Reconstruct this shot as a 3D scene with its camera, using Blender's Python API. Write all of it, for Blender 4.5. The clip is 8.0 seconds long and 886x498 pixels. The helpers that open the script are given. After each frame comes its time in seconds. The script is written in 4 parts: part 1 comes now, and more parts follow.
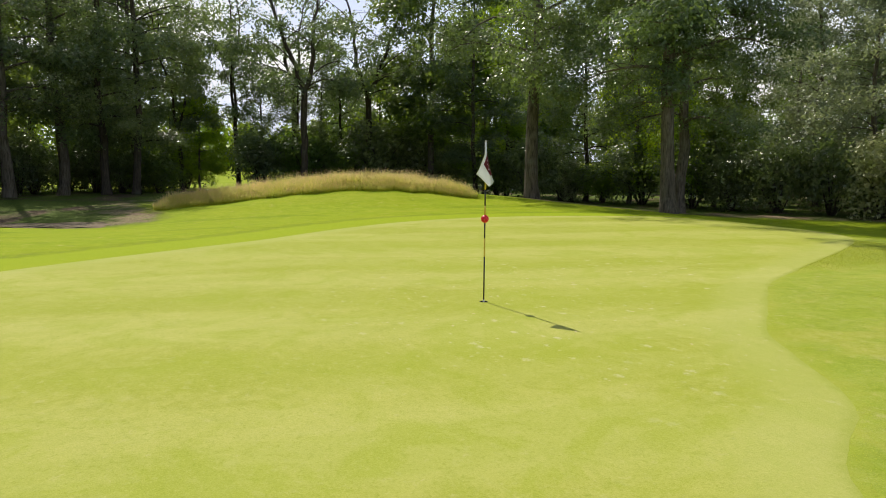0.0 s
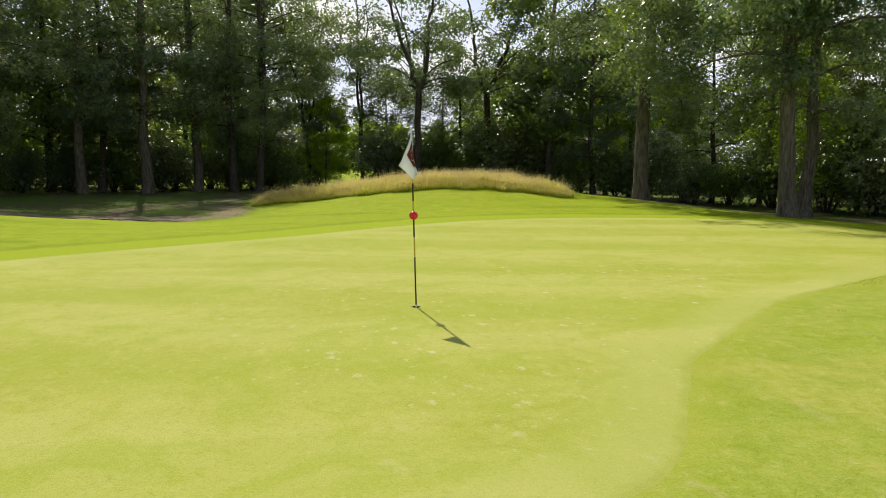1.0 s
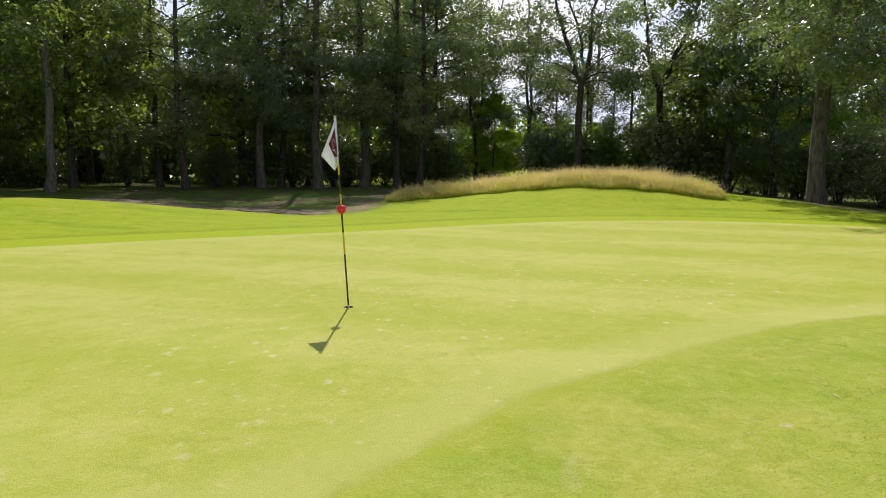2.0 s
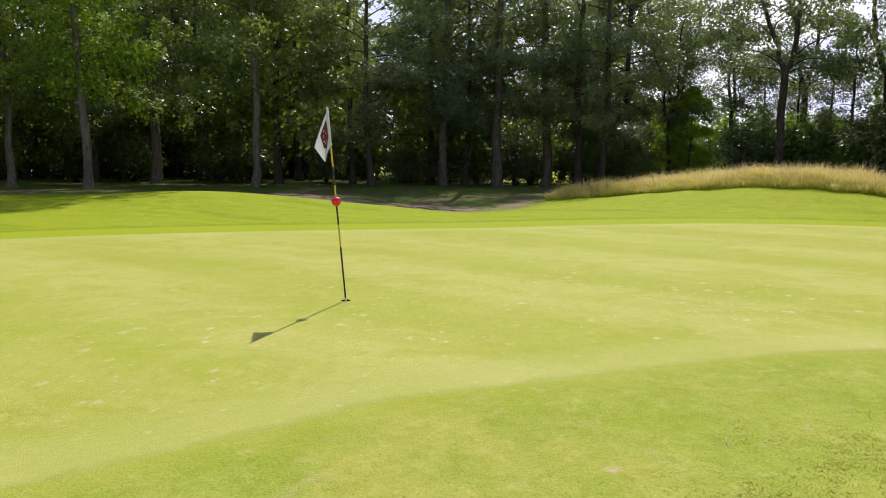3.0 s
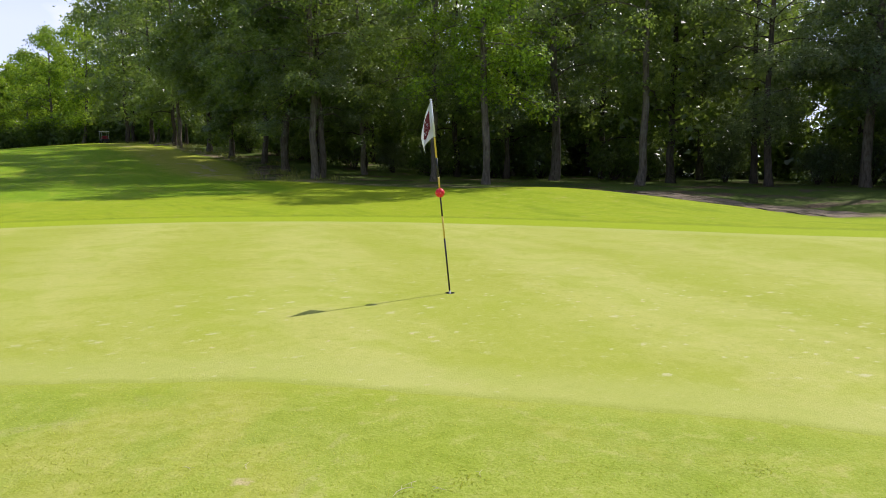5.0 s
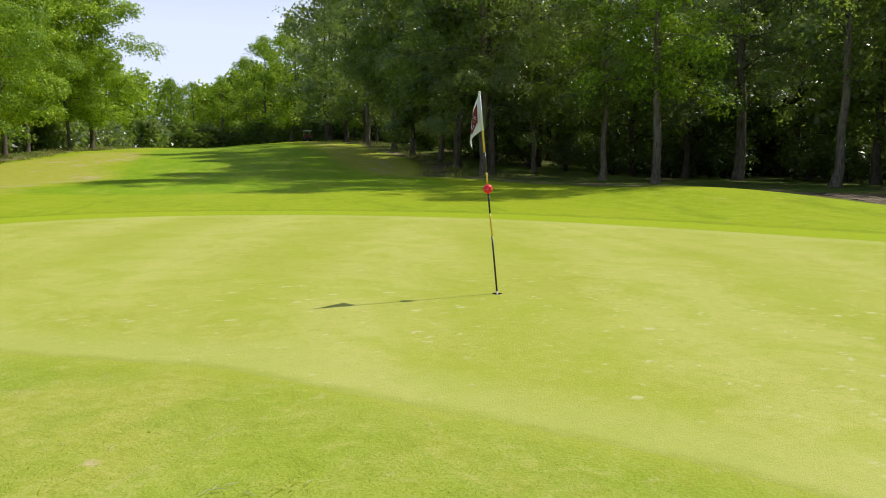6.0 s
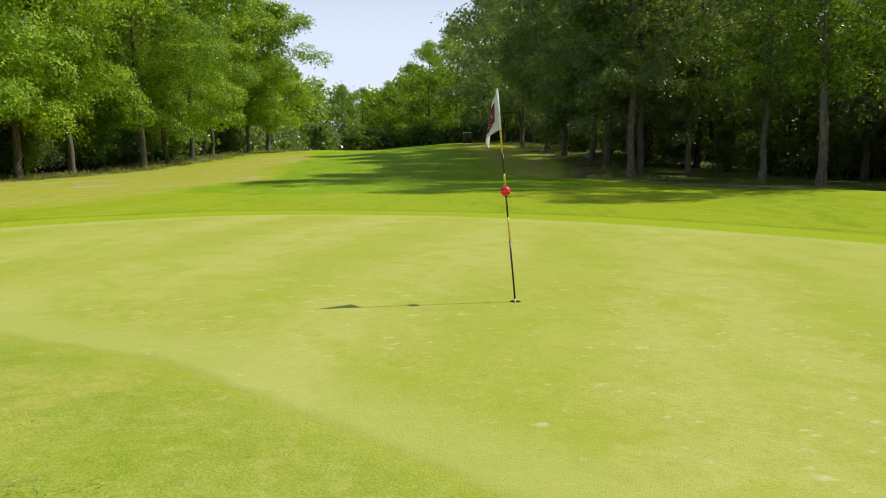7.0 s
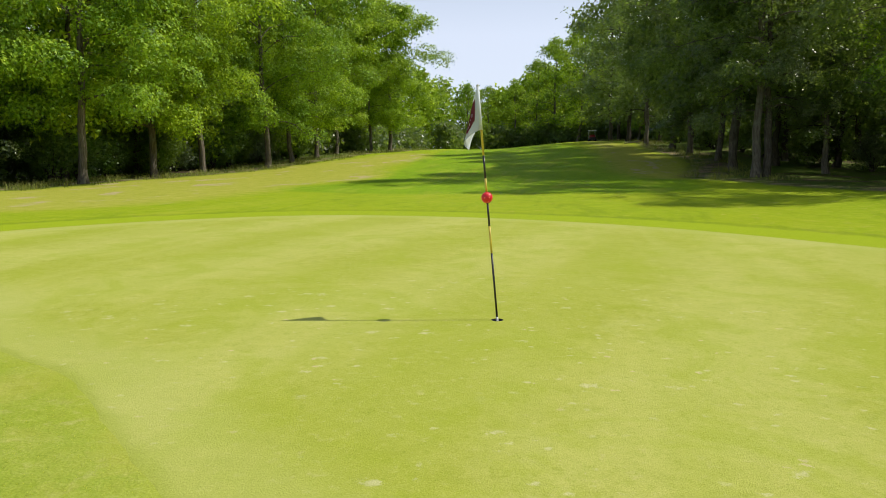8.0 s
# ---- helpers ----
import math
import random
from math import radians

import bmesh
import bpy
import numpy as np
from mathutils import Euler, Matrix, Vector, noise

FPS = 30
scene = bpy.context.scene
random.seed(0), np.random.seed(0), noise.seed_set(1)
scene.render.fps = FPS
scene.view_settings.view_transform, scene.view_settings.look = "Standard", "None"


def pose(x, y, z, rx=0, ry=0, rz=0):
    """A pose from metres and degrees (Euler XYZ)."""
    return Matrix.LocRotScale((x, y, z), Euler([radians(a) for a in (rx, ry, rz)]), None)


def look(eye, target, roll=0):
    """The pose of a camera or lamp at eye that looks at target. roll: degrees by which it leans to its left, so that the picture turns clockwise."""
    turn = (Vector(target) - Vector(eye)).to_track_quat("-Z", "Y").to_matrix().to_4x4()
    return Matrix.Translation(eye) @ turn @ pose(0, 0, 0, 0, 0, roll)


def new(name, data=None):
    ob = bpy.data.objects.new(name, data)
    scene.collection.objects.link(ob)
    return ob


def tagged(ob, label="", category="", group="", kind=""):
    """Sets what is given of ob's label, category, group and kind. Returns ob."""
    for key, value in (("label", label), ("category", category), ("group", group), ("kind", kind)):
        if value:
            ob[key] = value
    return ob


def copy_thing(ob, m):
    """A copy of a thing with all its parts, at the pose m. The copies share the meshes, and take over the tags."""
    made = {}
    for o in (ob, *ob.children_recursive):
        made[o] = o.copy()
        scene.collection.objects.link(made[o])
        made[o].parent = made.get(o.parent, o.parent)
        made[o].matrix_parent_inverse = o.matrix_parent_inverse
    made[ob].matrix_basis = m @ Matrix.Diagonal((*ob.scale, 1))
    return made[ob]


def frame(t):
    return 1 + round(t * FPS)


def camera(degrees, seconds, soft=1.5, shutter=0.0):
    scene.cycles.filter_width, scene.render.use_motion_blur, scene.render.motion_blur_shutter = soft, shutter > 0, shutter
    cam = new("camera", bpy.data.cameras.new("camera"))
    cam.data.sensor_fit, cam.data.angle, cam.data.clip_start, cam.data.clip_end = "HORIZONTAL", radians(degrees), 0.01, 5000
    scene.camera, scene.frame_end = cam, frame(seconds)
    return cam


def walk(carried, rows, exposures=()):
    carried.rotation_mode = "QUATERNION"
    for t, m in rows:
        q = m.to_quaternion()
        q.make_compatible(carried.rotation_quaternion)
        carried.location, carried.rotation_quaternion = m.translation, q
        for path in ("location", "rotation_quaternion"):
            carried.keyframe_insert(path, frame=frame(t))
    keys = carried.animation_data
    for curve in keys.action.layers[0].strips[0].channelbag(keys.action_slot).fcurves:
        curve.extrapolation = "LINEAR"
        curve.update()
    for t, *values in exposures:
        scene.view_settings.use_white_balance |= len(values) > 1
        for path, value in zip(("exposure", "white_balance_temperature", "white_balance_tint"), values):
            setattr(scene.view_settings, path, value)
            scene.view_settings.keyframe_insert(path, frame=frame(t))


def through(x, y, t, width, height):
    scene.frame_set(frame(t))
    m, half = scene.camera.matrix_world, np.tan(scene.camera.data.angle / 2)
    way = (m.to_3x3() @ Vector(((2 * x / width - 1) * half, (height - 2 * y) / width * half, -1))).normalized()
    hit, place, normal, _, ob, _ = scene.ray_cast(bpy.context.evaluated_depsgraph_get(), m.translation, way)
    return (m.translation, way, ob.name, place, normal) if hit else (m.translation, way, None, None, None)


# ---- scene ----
cam = camera(63.3, 8.0, 1.0)
PATH = [
    (0, (-8.697, 3.609, 1.851), (-6.823, 2.955, 1.61), 0.1),
    (0.5, (-8.705, 2.241, 1.797), (-6.774, 1.781, 1.558), 0.1),
    (1, (-8.491, 0.675, 1.734), (-6.519, 0.443, 1.495), 0.1),
    (1.2, (-8.338, -0.008, 1.702), (-6.356, -0.132, 1.463), 0.2),
    (2.3, (-7.375, -3.119, 1.631), (-5.455, -2.614, 1.387), 0.3),
    (2.5, (-7.155, -3.56, 1.616), (-5.268, -2.944, 1.371), 0.3),
    (3, (-6.548, -4.541, 1.572), (-4.778, -3.642, 1.325), 0.2),
    (3.5, (-5.936, -5.316, 1.547), (-4.326, -4.156, 1.299), 0.1),
    (4, (-5.266, -5.969, 1.525), (-3.853, -4.576, 1.275), -0.0),
    (4.5, (-4.559, -6.511, 1.515), (-3.372, -4.921, 1.264), -0.2),
    (5, (-3.799, -6.873, 1.483), (-2.856, -5.127, 1.234), -0.1),
    (5.2, (-3.518, -6.965, 1.475), (-2.669, -5.172, 1.222), 0.1),
    (6.5, (-1.502, -7.23, 1.443), (-1.282, -5.258, 1.193), -0.1),
    (7, (-0.746, -7.128, 1.444), (-0.741, -5.144, 1.193), -0.1),
    (7.5, (-0.024, -6.902, 1.446), (-0.224, -4.928, 1.194), -0.2),
    (8, (0.649, -6.396, 1.48), (0.298, -4.443, 1.226), -0.2),
]
walk(cam, [(t, look(eye, target, roll)) for t, eye, target, roll in PATH],
     [(0, -0.28, 6750, 10), (1.0, -0.25, 6850, 10), (2.5, -0.20, 6350, 19), (4.0, -0.17, 6400, 21), (5.0, -0.16, 6100, 18), (6.5, -0.25, 6700, 6), (8, -0.31, 6700, 5)])

# ---- world, sun, exposure ----
SUN = Vector((0.925, 0.221, 1.121)).normalized()

world = bpy.data.worlds.new("sky")
scene.world = world
world.use_nodes = True
wn, wl = world.node_tree.nodes, world.node_tree.links
wn.clear()
sky = wn.new("ShaderNodeTexSky")
sky.sky_type, sky.sun_disc = "NISHITA", False
sky.sun_elevation, sky.sun_rotation = math.asin(SUN.z), math.atan2(SUN.x, SUN.y)
sky.air_density, sky.dust_density, sky.ozone_density = 1.0, 0.7, 1.2
w_co = wn.new("ShaderNodeTexCoord")
w_map = wn.new("ShaderNodeMapping")
w_map.inputs["Scale"].default_value = (1.0, 1.0, 1.9)
w_map.inputs["Location"].default_value = (0.35, 0.1, 0.0)
w_noise = wn.new("ShaderNodeTexNoise")
w_noise.inputs["Scale"].default_value, w_noise.inputs["Detail"].default_value = 2.6, 5.0
w_noise.inputs["Roughness"].default_value = 0.55
w_ramp = wn.new("ShaderNodeValToRGB")
w_ramp.color_ramp.elements[0].position, w_ramp.color_ramp.elements[1].position = 0.54, 0.63
w_ramp.color_ramp.elements[0].color = (0.0, 0.0, 0.0, 1)
w_mix = wn.new("ShaderNodeMixRGB")
w_mix.inputs[2].default_value = (10.6, 10.6, 11.0, 1)
w_haze = wn.new("ShaderNodeMixRGB")
w_haze.inputs[2].default_value = (8.7, 9.4, 11.9, 1)
w_split, w_thin = wn.new("ShaderNodeSeparateXYZ"), wn.new("ShaderNodeMapRange")
w_thin.inputs["From Min"].default_value, w_thin.inputs["From Max"].default_value = 0.16, 0.42
w_thin.inputs["To Min"].default_value, w_thin.inputs["To Max"].default_value = 0.8, 0.04
w_bg, w_out = wn.new("ShaderNodeBackground"), wn.new("ShaderNodeOutputWorld")
w_bg.inputs["Strength"].default_value = 0.12
wl.new(w_co.outputs["Generated"], w_map.inputs["Vector"])
wl.new(w_map.outputs["Vector"], w_noise.inputs["Vector"])
wl.new(w_noise.outputs["Fac"], w_ramp.inputs["Fac"])
wl.new(w_ramp.outputs["Color"], w_mix.inputs[0])
wl.new(sky.outputs["Color"], w_haze.inputs[1])
wl.new(w_haze.outputs["Color"], w_mix.inputs[1])
wl.new(w_co.outputs["Generated"], w_split.inputs[0])
wl.new(w_split.outputs["Z"], w_thin.inputs["Value"])
wl.new(w_thin.outputs["Result"], w_haze.inputs[0])
wl.new(w_mix.outputs["Color"], w_bg.inputs["Color"])
wl.new(w_bg.outputs["Background"], w_out.inputs["Surface"])

sun_data = bpy.data.lights.new("sun", "SUN")
sun_data.energy, sun_data.angle, sun_data.color = 5.0, radians(0.53), (1.0, 0.94, 0.84)
sun = new("sun", sun_data)
sun.matrix_world = look(SUN * 80, (0, 0, 0))


# ---- materials ----
class Mat:
    """A small node-graph writer."""

    def __init__(self, name):
        self.m = bpy.data.materials.new(name)
        self.m.use_nodes = True
        self.n, self.l = self.m.node_tree.nodes, self.m.node_tree.links
        self.n.clear()
        self.out = self.n.new("ShaderNodeOutputMaterial")

    def put(self, socket, value):
        if isinstance(value, bpy.types.NodeSocket):
            self.l.new(value, socket)
        elif isinstance(value, (tuple, list)) and socket.type == "RGBA" and len(value) == 3:
            socket.default_value = (*value, 1)
        else:
            socket.default_value = value

    def coords(self, kind="Object"):
        return self.n.new("ShaderNodeTexCoord").outputs[kind]

    def place(self):
        return self.n.new("ShaderNodeNewGeometry").outputs["Position"]

    def scaled(self, vector, scale, turn=0.0):
        node = self.n.new("ShaderNodeMapping")
        self.put(node.inputs["Vector"], vector)
        node.inputs["Scale"].default_value = scale
        node.inputs["Rotation"].default_value = (0, 0, turn)
        return node.outputs["Vector"]

    def noise(self, vector, scale, detail=4.0, rough=0.55, warp=0.0):
        node = self.n.new("ShaderNodeTexNoise")
        self.put(node.inputs["Vector"], vector)
        self.put(node.inputs["Scale"], scale)
        self.put(node.inputs["Detail"], detail)
        self.put(node.inputs["Roughness"], rough)
        self.put(node.inputs["Distortion"], warp)
        return node.outputs["Fac"]

    def voronoi(self, vector, scale, out="Distance"):
        node = self.n.new("ShaderNodeTexVoronoi")
        self.put(node.inputs["Vector"], vector)
        self.put(node.inputs["Scale"], scale)
        return node.outputs[out]

    def ramp(self, fac, *stops):
        node = self.n.new("ShaderNodeValToRGB")
        self.put(node.inputs["Fac"], fac)
        els = node.color_ramp.elements
        while len(els) < len(stops):
            els.new(0.5)
        for el, (p, c) in zip(els, stops):
            el.position = p
            el.color = (*c, 1) if isinstance(c, (tuple, list)) else (c, c, c, 1)
        return node.outputs["Color"]

    def range(self, value, a, b, c=0.0, d=1.0, smooth=True):
        node = self.n.new("ShaderNodeMapRange")
        node.interpolation_type = "SMOOTHSTEP" if smooth else "LINEAR"
        for key, v in zip(("Value", "From Min", "From Max", "To Min", "To Max"), (value, a, b, c, d)):
            self.put(node.inputs[key], v)
        return node.outputs["Result"]

    def mix(self, fac, a, b, how="MIX"):
        node = self.n.new("ShaderNodeMixRGB")
        node.blend_type = how
        for i, v in enumerate((fac, a, b)):
            self.put(node.inputs[i], v)
        return node.outputs["Color"]

    def math(self, how, a, b=0.0):
        node = self.n.new("ShaderNodeMath")
        node.operation = how
        self.put(node.inputs[0], a)
        self.put(node.inputs[1], b)
        return node.outputs["Value"]

    def attr(self, name):
        node = self.n.new("ShaderNodeAttribute")
        node.attribute_name = name
        return node.outputs["Fac"]

    def bump(self, height, strength, distance):
        node = self.n.new("ShaderNodeBump")
        self.put(node.inputs["Height"], height)
        node.inputs["Strength"].default_value, node.inputs["Distance"].default_value = strength, distance
        return node.outputs["Normal"]

    def random(self, kind="object"):
        if kind == "object":
            return self.n.new("ShaderNodeObjectInfo").outputs["Random"]
        return self.n.new("ShaderNodeNewGeometry").outputs["Random Per Island"]

    def solid(self, colour, rough=0.6, normal=None, metal=0.0, spec=0.5):
        node = self.n.new("ShaderNodeBsdfPrincipled")
        self.put(node.inputs["Base Color"], colour)
        self.put(node.inputs["Roughness"], rough)
        self.put(node.inputs["Metallic"], metal)
        self.put(node.inputs["Specular IOR Level"], spec)
        if normal is not None:
            self.put(node.inputs["Normal"], normal)
        return node.outputs["BSDF"]

    def glow_through(self, shader, colour, amount):
        """A share of light that passes through thin stuff."""
        node, mixer = self.n.new("ShaderNodeBsdfTranslucent"), self.n.new("ShaderNodeMixShader")
        self.put(node.inputs["Color"], colour)
        self.put(mixer.inputs[0], amount)
        self.l.new(shader, mixer.inputs[1])
        self.l.new(node.outputs["BSDF"], mixer.inputs[2])
        return mixer.outputs["Shader"]

    def done(self, shader):
        self.l.new(shader, self.out.inputs["Surface"])
        return self.m


def plain(name, colour, rough=0.5, metal=0.0, scale=30.0, vary=0.12):
    m = Mat(name)
    f = m.noise(m.coords(), scale, 5.0)
    dark = tuple(c * (1 - vary) for c in colour)
    light = tuple(min(1.0, c * (1 + vary)) for c in colour)
    return m.done(m.solid(m.ramp(f, (0.3, dark), (0.7, light)), m.range(f, 0.3, 0.7, rough * 0.85, min(1.0, rough * 1.15)), metal=metal))


def leaf_material(name, dark, mid, light, through, gloss, shine, share):
    m = Mat(name)
    isl, obj = m.random("island"), m.random()
    patch = m.noise(m.place(), 0.55, 2.0)
    pick = m.math("ADD", m.math("MULTIPLY", isl, 0.38), m.math("MULTIPLY", patch, 0.66))
    # wide tone spread: leaf variety, and painted contrast of lit and shaded clumps
    col = m.ramp(pick, (0.28, dark), (0.52, mid), (0.8, light))
    col = m.mix(1.0, col, m.mix(m.range(obj, 0.0, 1.0), (0.58, 0.70, 0.8), (1.25, 1.15, 0.82)), "MULTIPLY")
    thr = m.mix(1.0, m.ramp(pick, (0.15, tuple(c * 0.8 for c in through)), (0.9, tuple(c * 1.2 for c in through))), (1, 1, 1), "MULTIPLY")
    return m.done(m.glow_through(m.solid(col, gloss, spec=shine), thr, share))


# oak leaves in two copies: a sunlit colour, then one darkened for shade
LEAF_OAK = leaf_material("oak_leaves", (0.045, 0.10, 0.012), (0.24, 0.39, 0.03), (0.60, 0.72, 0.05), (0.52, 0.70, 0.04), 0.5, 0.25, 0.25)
LEAF_SHADE = leaf_material("shade_painted_oak_leaves", (0.026, 0.047, 0.014), (0.058, 0.094, 0.025), (0.155, 0.21, 0.05), (0.36, 0.50, 0.065), 0.38, 0.8, 0.4)
# grey-blue lift in these leaves stands in for sky sheen and lens haze
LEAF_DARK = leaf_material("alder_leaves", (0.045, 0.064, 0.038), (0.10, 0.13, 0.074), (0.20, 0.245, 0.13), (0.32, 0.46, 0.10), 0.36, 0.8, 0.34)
# leaf colour set midway between the sunlit and shade-darkened oak copies
LEAF_HALF_SHADE = leaf_material("half_shade_leaves", (0.036, 0.062, 0.018), (0.094, 0.14, 0.036), (0.235, 0.295, 0.075), (0.38, 0.52, 0.075), 0.38, 0.8, 0.42)
LEAF_PALE = leaf_material("willow_leaves", (0.21, 0.24, 0.15), (0.32, 0.35, 0.22), (0.45, 0.47, 0.31), (0.42, 0.49, 0.2), 0.38, 0.75, 0.38)
LEAF_BUSH = leaf_material("shrub_leaves", (0.07, 0.115, 0.03), (0.12, 0.19, 0.045), (0.20, 0.28, 0.07), (0.34, 0.50, 0.05), 0.42, 0.5, 0.42)


def bark_material(name, dark, light, lichen):
    m = Mat(name)
    p = m.coords()
    ridge = m.noise(m.scaled(p, (9, 9, 1.3)), 1.6, 6.0, 0.62, 0.6)
    blot = m.noise(p, 1.3, 5.0, 0.6)
    col = m.ramp(ridge, (0.32, dark), (0.66, light))
    col = m.mix(m.range(blot, 0.5, 0.68, 0.0, 0.75), col, lichen)
    return m.done(m.solid(col, 0.9, m.bump(ridge, 0.9, 0.04), spec=0.2))


BARK_OAK = bark_material("oak_bark", (0.055, 0.045, 0.035), (0.20, 0.17, 0.135), (0.17, 0.17, 0.125))
BARK_GREY = bark_material("grey_bark", (0.065, 0.056, 0.043), (0.235, 0.20, 0.155), (0.21, 0.205, 0.15))
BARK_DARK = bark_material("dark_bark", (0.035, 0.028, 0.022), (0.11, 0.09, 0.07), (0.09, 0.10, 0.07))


def turf_relief(m, p, fine, coarse):
    a = m.noise(p, fine, 3.0, 0.7)
    b = m.noise(p, coarse, 4.0, 0.6)
    return m.math("ADD", m.math("MULTIPLY", a, 0.6), m.math("MULTIPLY", b, 0.8)), a, b


def ground_material():
    m = Mat("parkland_turf")
    p = m.place()
    relief, fine, coarse = turf_relief(m, p, 60.0, 9.0)
    broad = m.noise(p, 0.28, 5.0, 0.6)
    patch = m.noise(p, 1.7, 5.0, 0.65, 0.4)
    # mown grass, streaked by blades and clumps
    grass = m.ramp(m.math("ADD", m.math("MULTIPLY", fine, 0.45), m.math("MULTIPLY", patch, 0.55)),
                   (0.28, (0.19, 0.28, 0.009)), (0.5, (0.278, 0.37, 0.015)), (0.74, (0.40, 0.445, 0.04)))
    grass = m.mix(m.range(broad, 0.42, 0.62, 0.0, 0.55), grass, m.ramp(fine, (0.3, (0.26, 0.34, 0.010)), (0.7, (0.36, 0.415, 0.02))))
    tuft = m.noise(p, 7.5, 6.0, 0.72, 0.6)
    grass = m.mix(m.range(tuft, 0.50, 0.30, 0.0, 0.45), grass, m.ramp(fine, (0.3, (0.165, 0.235, 0.014)), (0.7, (0.225, 0.29, 0.024))))
    grass = m.mix(m.range(tuft, 0.54, 0.68, 0.0, 0.75), grass, m.ramp(fine, (0.3, (0.34, 0.37, 0.045)), (0.7, (0.46, 0.45, 0.09))))
    straw = m.range(m.noise(p, 2.3, 7.0, 0.72, 0.5), 0.57, 0.70, 0.0, 0.7)
    grass = m.mix(straw, grass, m.ramp(tuft, (0.35, (0.33, 0.34, 0.06)), (0.6, (0.50, 0.44, 0.18))))
    bare = m.range(m.noise(p, 1.1, 6.0, 0.6, 0.3), 0.70, 0.76, 0.0, 0.8)
    grass = m.mix(bare, grass, (0.48, 0.36, 0.20))
    # mowing stripes on the fairway
    stripe = m.noise(m.scaled(p, (0.16, 0.004, 1), 0.14), 1.0, 1.0)
    fair = m.range(m.attr("fairway"), -0.8, 0.8)
    fairway = m.ramp(m.math("ADD", m.math("MULTIPLY", fine, 0.3), m.math("MULTIPLY", patch, 0.7)),
                     (0.3, (0.155, 0.28, 0.010)), (0.7, (0.265, 0.395, 0.02)))
    fairway = m.mix(m.range(stripe, 0.44, 0.56, 0.0, 0.4), fairway, (0.27, 0.40, 0.02))
    fairway = m.mix(m.range(tuft, 0.5, 0.36, 0.0, 0.55), fairway, (0.13, 0.235, 0.012))
    fairway = m.mix(m.range(m.noise(m.scaled(p, (0.5, 0.11, 1), 0.2), 1.0, 5.0, 0.65), 0.52, 0.66, 0.0, 0.5), fairway, (0.35, 0.40, 0.05))
    grass = m.mix(fair, grass, fairway)
    # long wavering mower marks in the rough
    mown = m.noise(m.scaled(p, (0.55, 0.12, 1), -0.35), 1.0, 6.0, 0.68, 0.6)
    grass = m.mix(m.range(mown, 0.53, 0.66, 0.0, 0.45), grass, (0.37, 0.40, 0.045))
    grass = m.mix(m.range(mown, 0.47, 0.36, 0.0, 0.45), grass, (0.165, 0.255, 0.012))
    # a closer-mown fringe round the green, and the ragged step where the rough begins
    out_by = m.math("ADD", m.attr("fringe"), m.math("MULTIPLY", m.math("SUBTRACT", patch, 0.5), 0.9))
    ring = m.math("MULTIPLY", m.range(out_by, 1.75, 1.35), m.range(m.attr("collar"), 0.6, -0.6))
    grass = m.mix(m.math("MULTIPLY", ring, 0.8), grass, m.ramp(fine, (0.3, (0.27, 0.375, 0.012)), (0.7, (0.38, 0.455, 0.03))))
    # the step's shadow line, painted as a ragged dark ring
    step = m.math("MULTIPLY", m.range(out_by, 1.4, 1.7), m.range(out_by, 2.3, 1.8))
    step = m.math("MULTIPLY", m.math("MULTIPLY", step, m.range(tuft, 0.40, 0.56)), m.range(m.attr("collar"), 0.6, -0.6))
    grass = m.mix(m.math("MULTIPLY", step, 0.5), grass, (0.15, 0.215, 0.02))
    # near side of the green: sunward turf sheen painted as a paler collar
    paled = m.ramp(m.math("ADD", m.math("MULTIPLY", fine, 0.5), m.math("MULTIPLY", tuft, 0.5)),
                      (0.34, (0.25, 0.305, 0.05)), (0.5, (0.355, 0.395, 0.105)), (0.66, (0.47, 0.48, 0.19)))
    paled = m.mix(m.range(m.noise(p, 2.6, 5.0, 0.68, 0.5), 0.60, 0.70, 0.0, 0.7), paled, m.ramp(fine, (0.3, (0.42, 0.36, 0.17)), (0.7, (0.60, 0.50, 0.30))))
    grass = m.mix(m.range(m.math("ADD", m.attr("collar"), m.math("MULTIPLY", m.math("SUBTRACT", patch, 0.5), 3.0)), -0.4, 1.4, 0.0, 0.42), grass, paled)
    # yellowed and lusher drifts across the collar
    drifts = m.noise(p, 0.85, 6.0, 0.66, 0.7)
    inside = m.range(m.attr("collar"), -0.2, 1.0)
    grass = m.mix(m.math("MULTIPLY", m.range(drifts, 0.50, 0.64, 0.0, 0.5), inside), grass, m.ramp(tuft, (0.35, (0.36, 0.375, 0.05)), (0.62, (0.49, 0.46, 0.12))))
    grass = m.mix(m.math("MULTIPLY", m.range(drifts, 0.48, 0.36, 0.0, 0.35), inside), grass, m.ramp(tuft, (0.35, (0.22, 0.315, 0.014)), (0.62, (0.31, 0.39, 0.03))))
    # the cut softens into the collar over a hand's breadth
    near = m.range(m.math("ADD", m.attr("fringe"), m.math("MULTIPLY", m.math("SUBTRACT", tuft, 0.5), 0.9)), 0.30, -0.04, 0.0, 0.5)
    grass = m.mix(m.math("MULTIPLY", near, m.range(m.attr("collar"), -0.6, 0.2)), grass, m.ramp(fine, (0.3, (0.36, 0.395, 0.05)), (0.7, (0.44, 0.46, 0.09))))
    # small worn spots in the collar
    worn = m.math("ADD", m.voronoi(m.scaled(p, (1, 1, 0.01)), 1.15), m.math("MULTIPLY", m.math("SUBTRACT", coarse, 0.5), 0.22))
    worn = m.math("MULTIPLY", m.range(worn, 0.075, 0.02, 0.0, 0.75), m.range(m.attr("collar"), 0.4, 1.0))
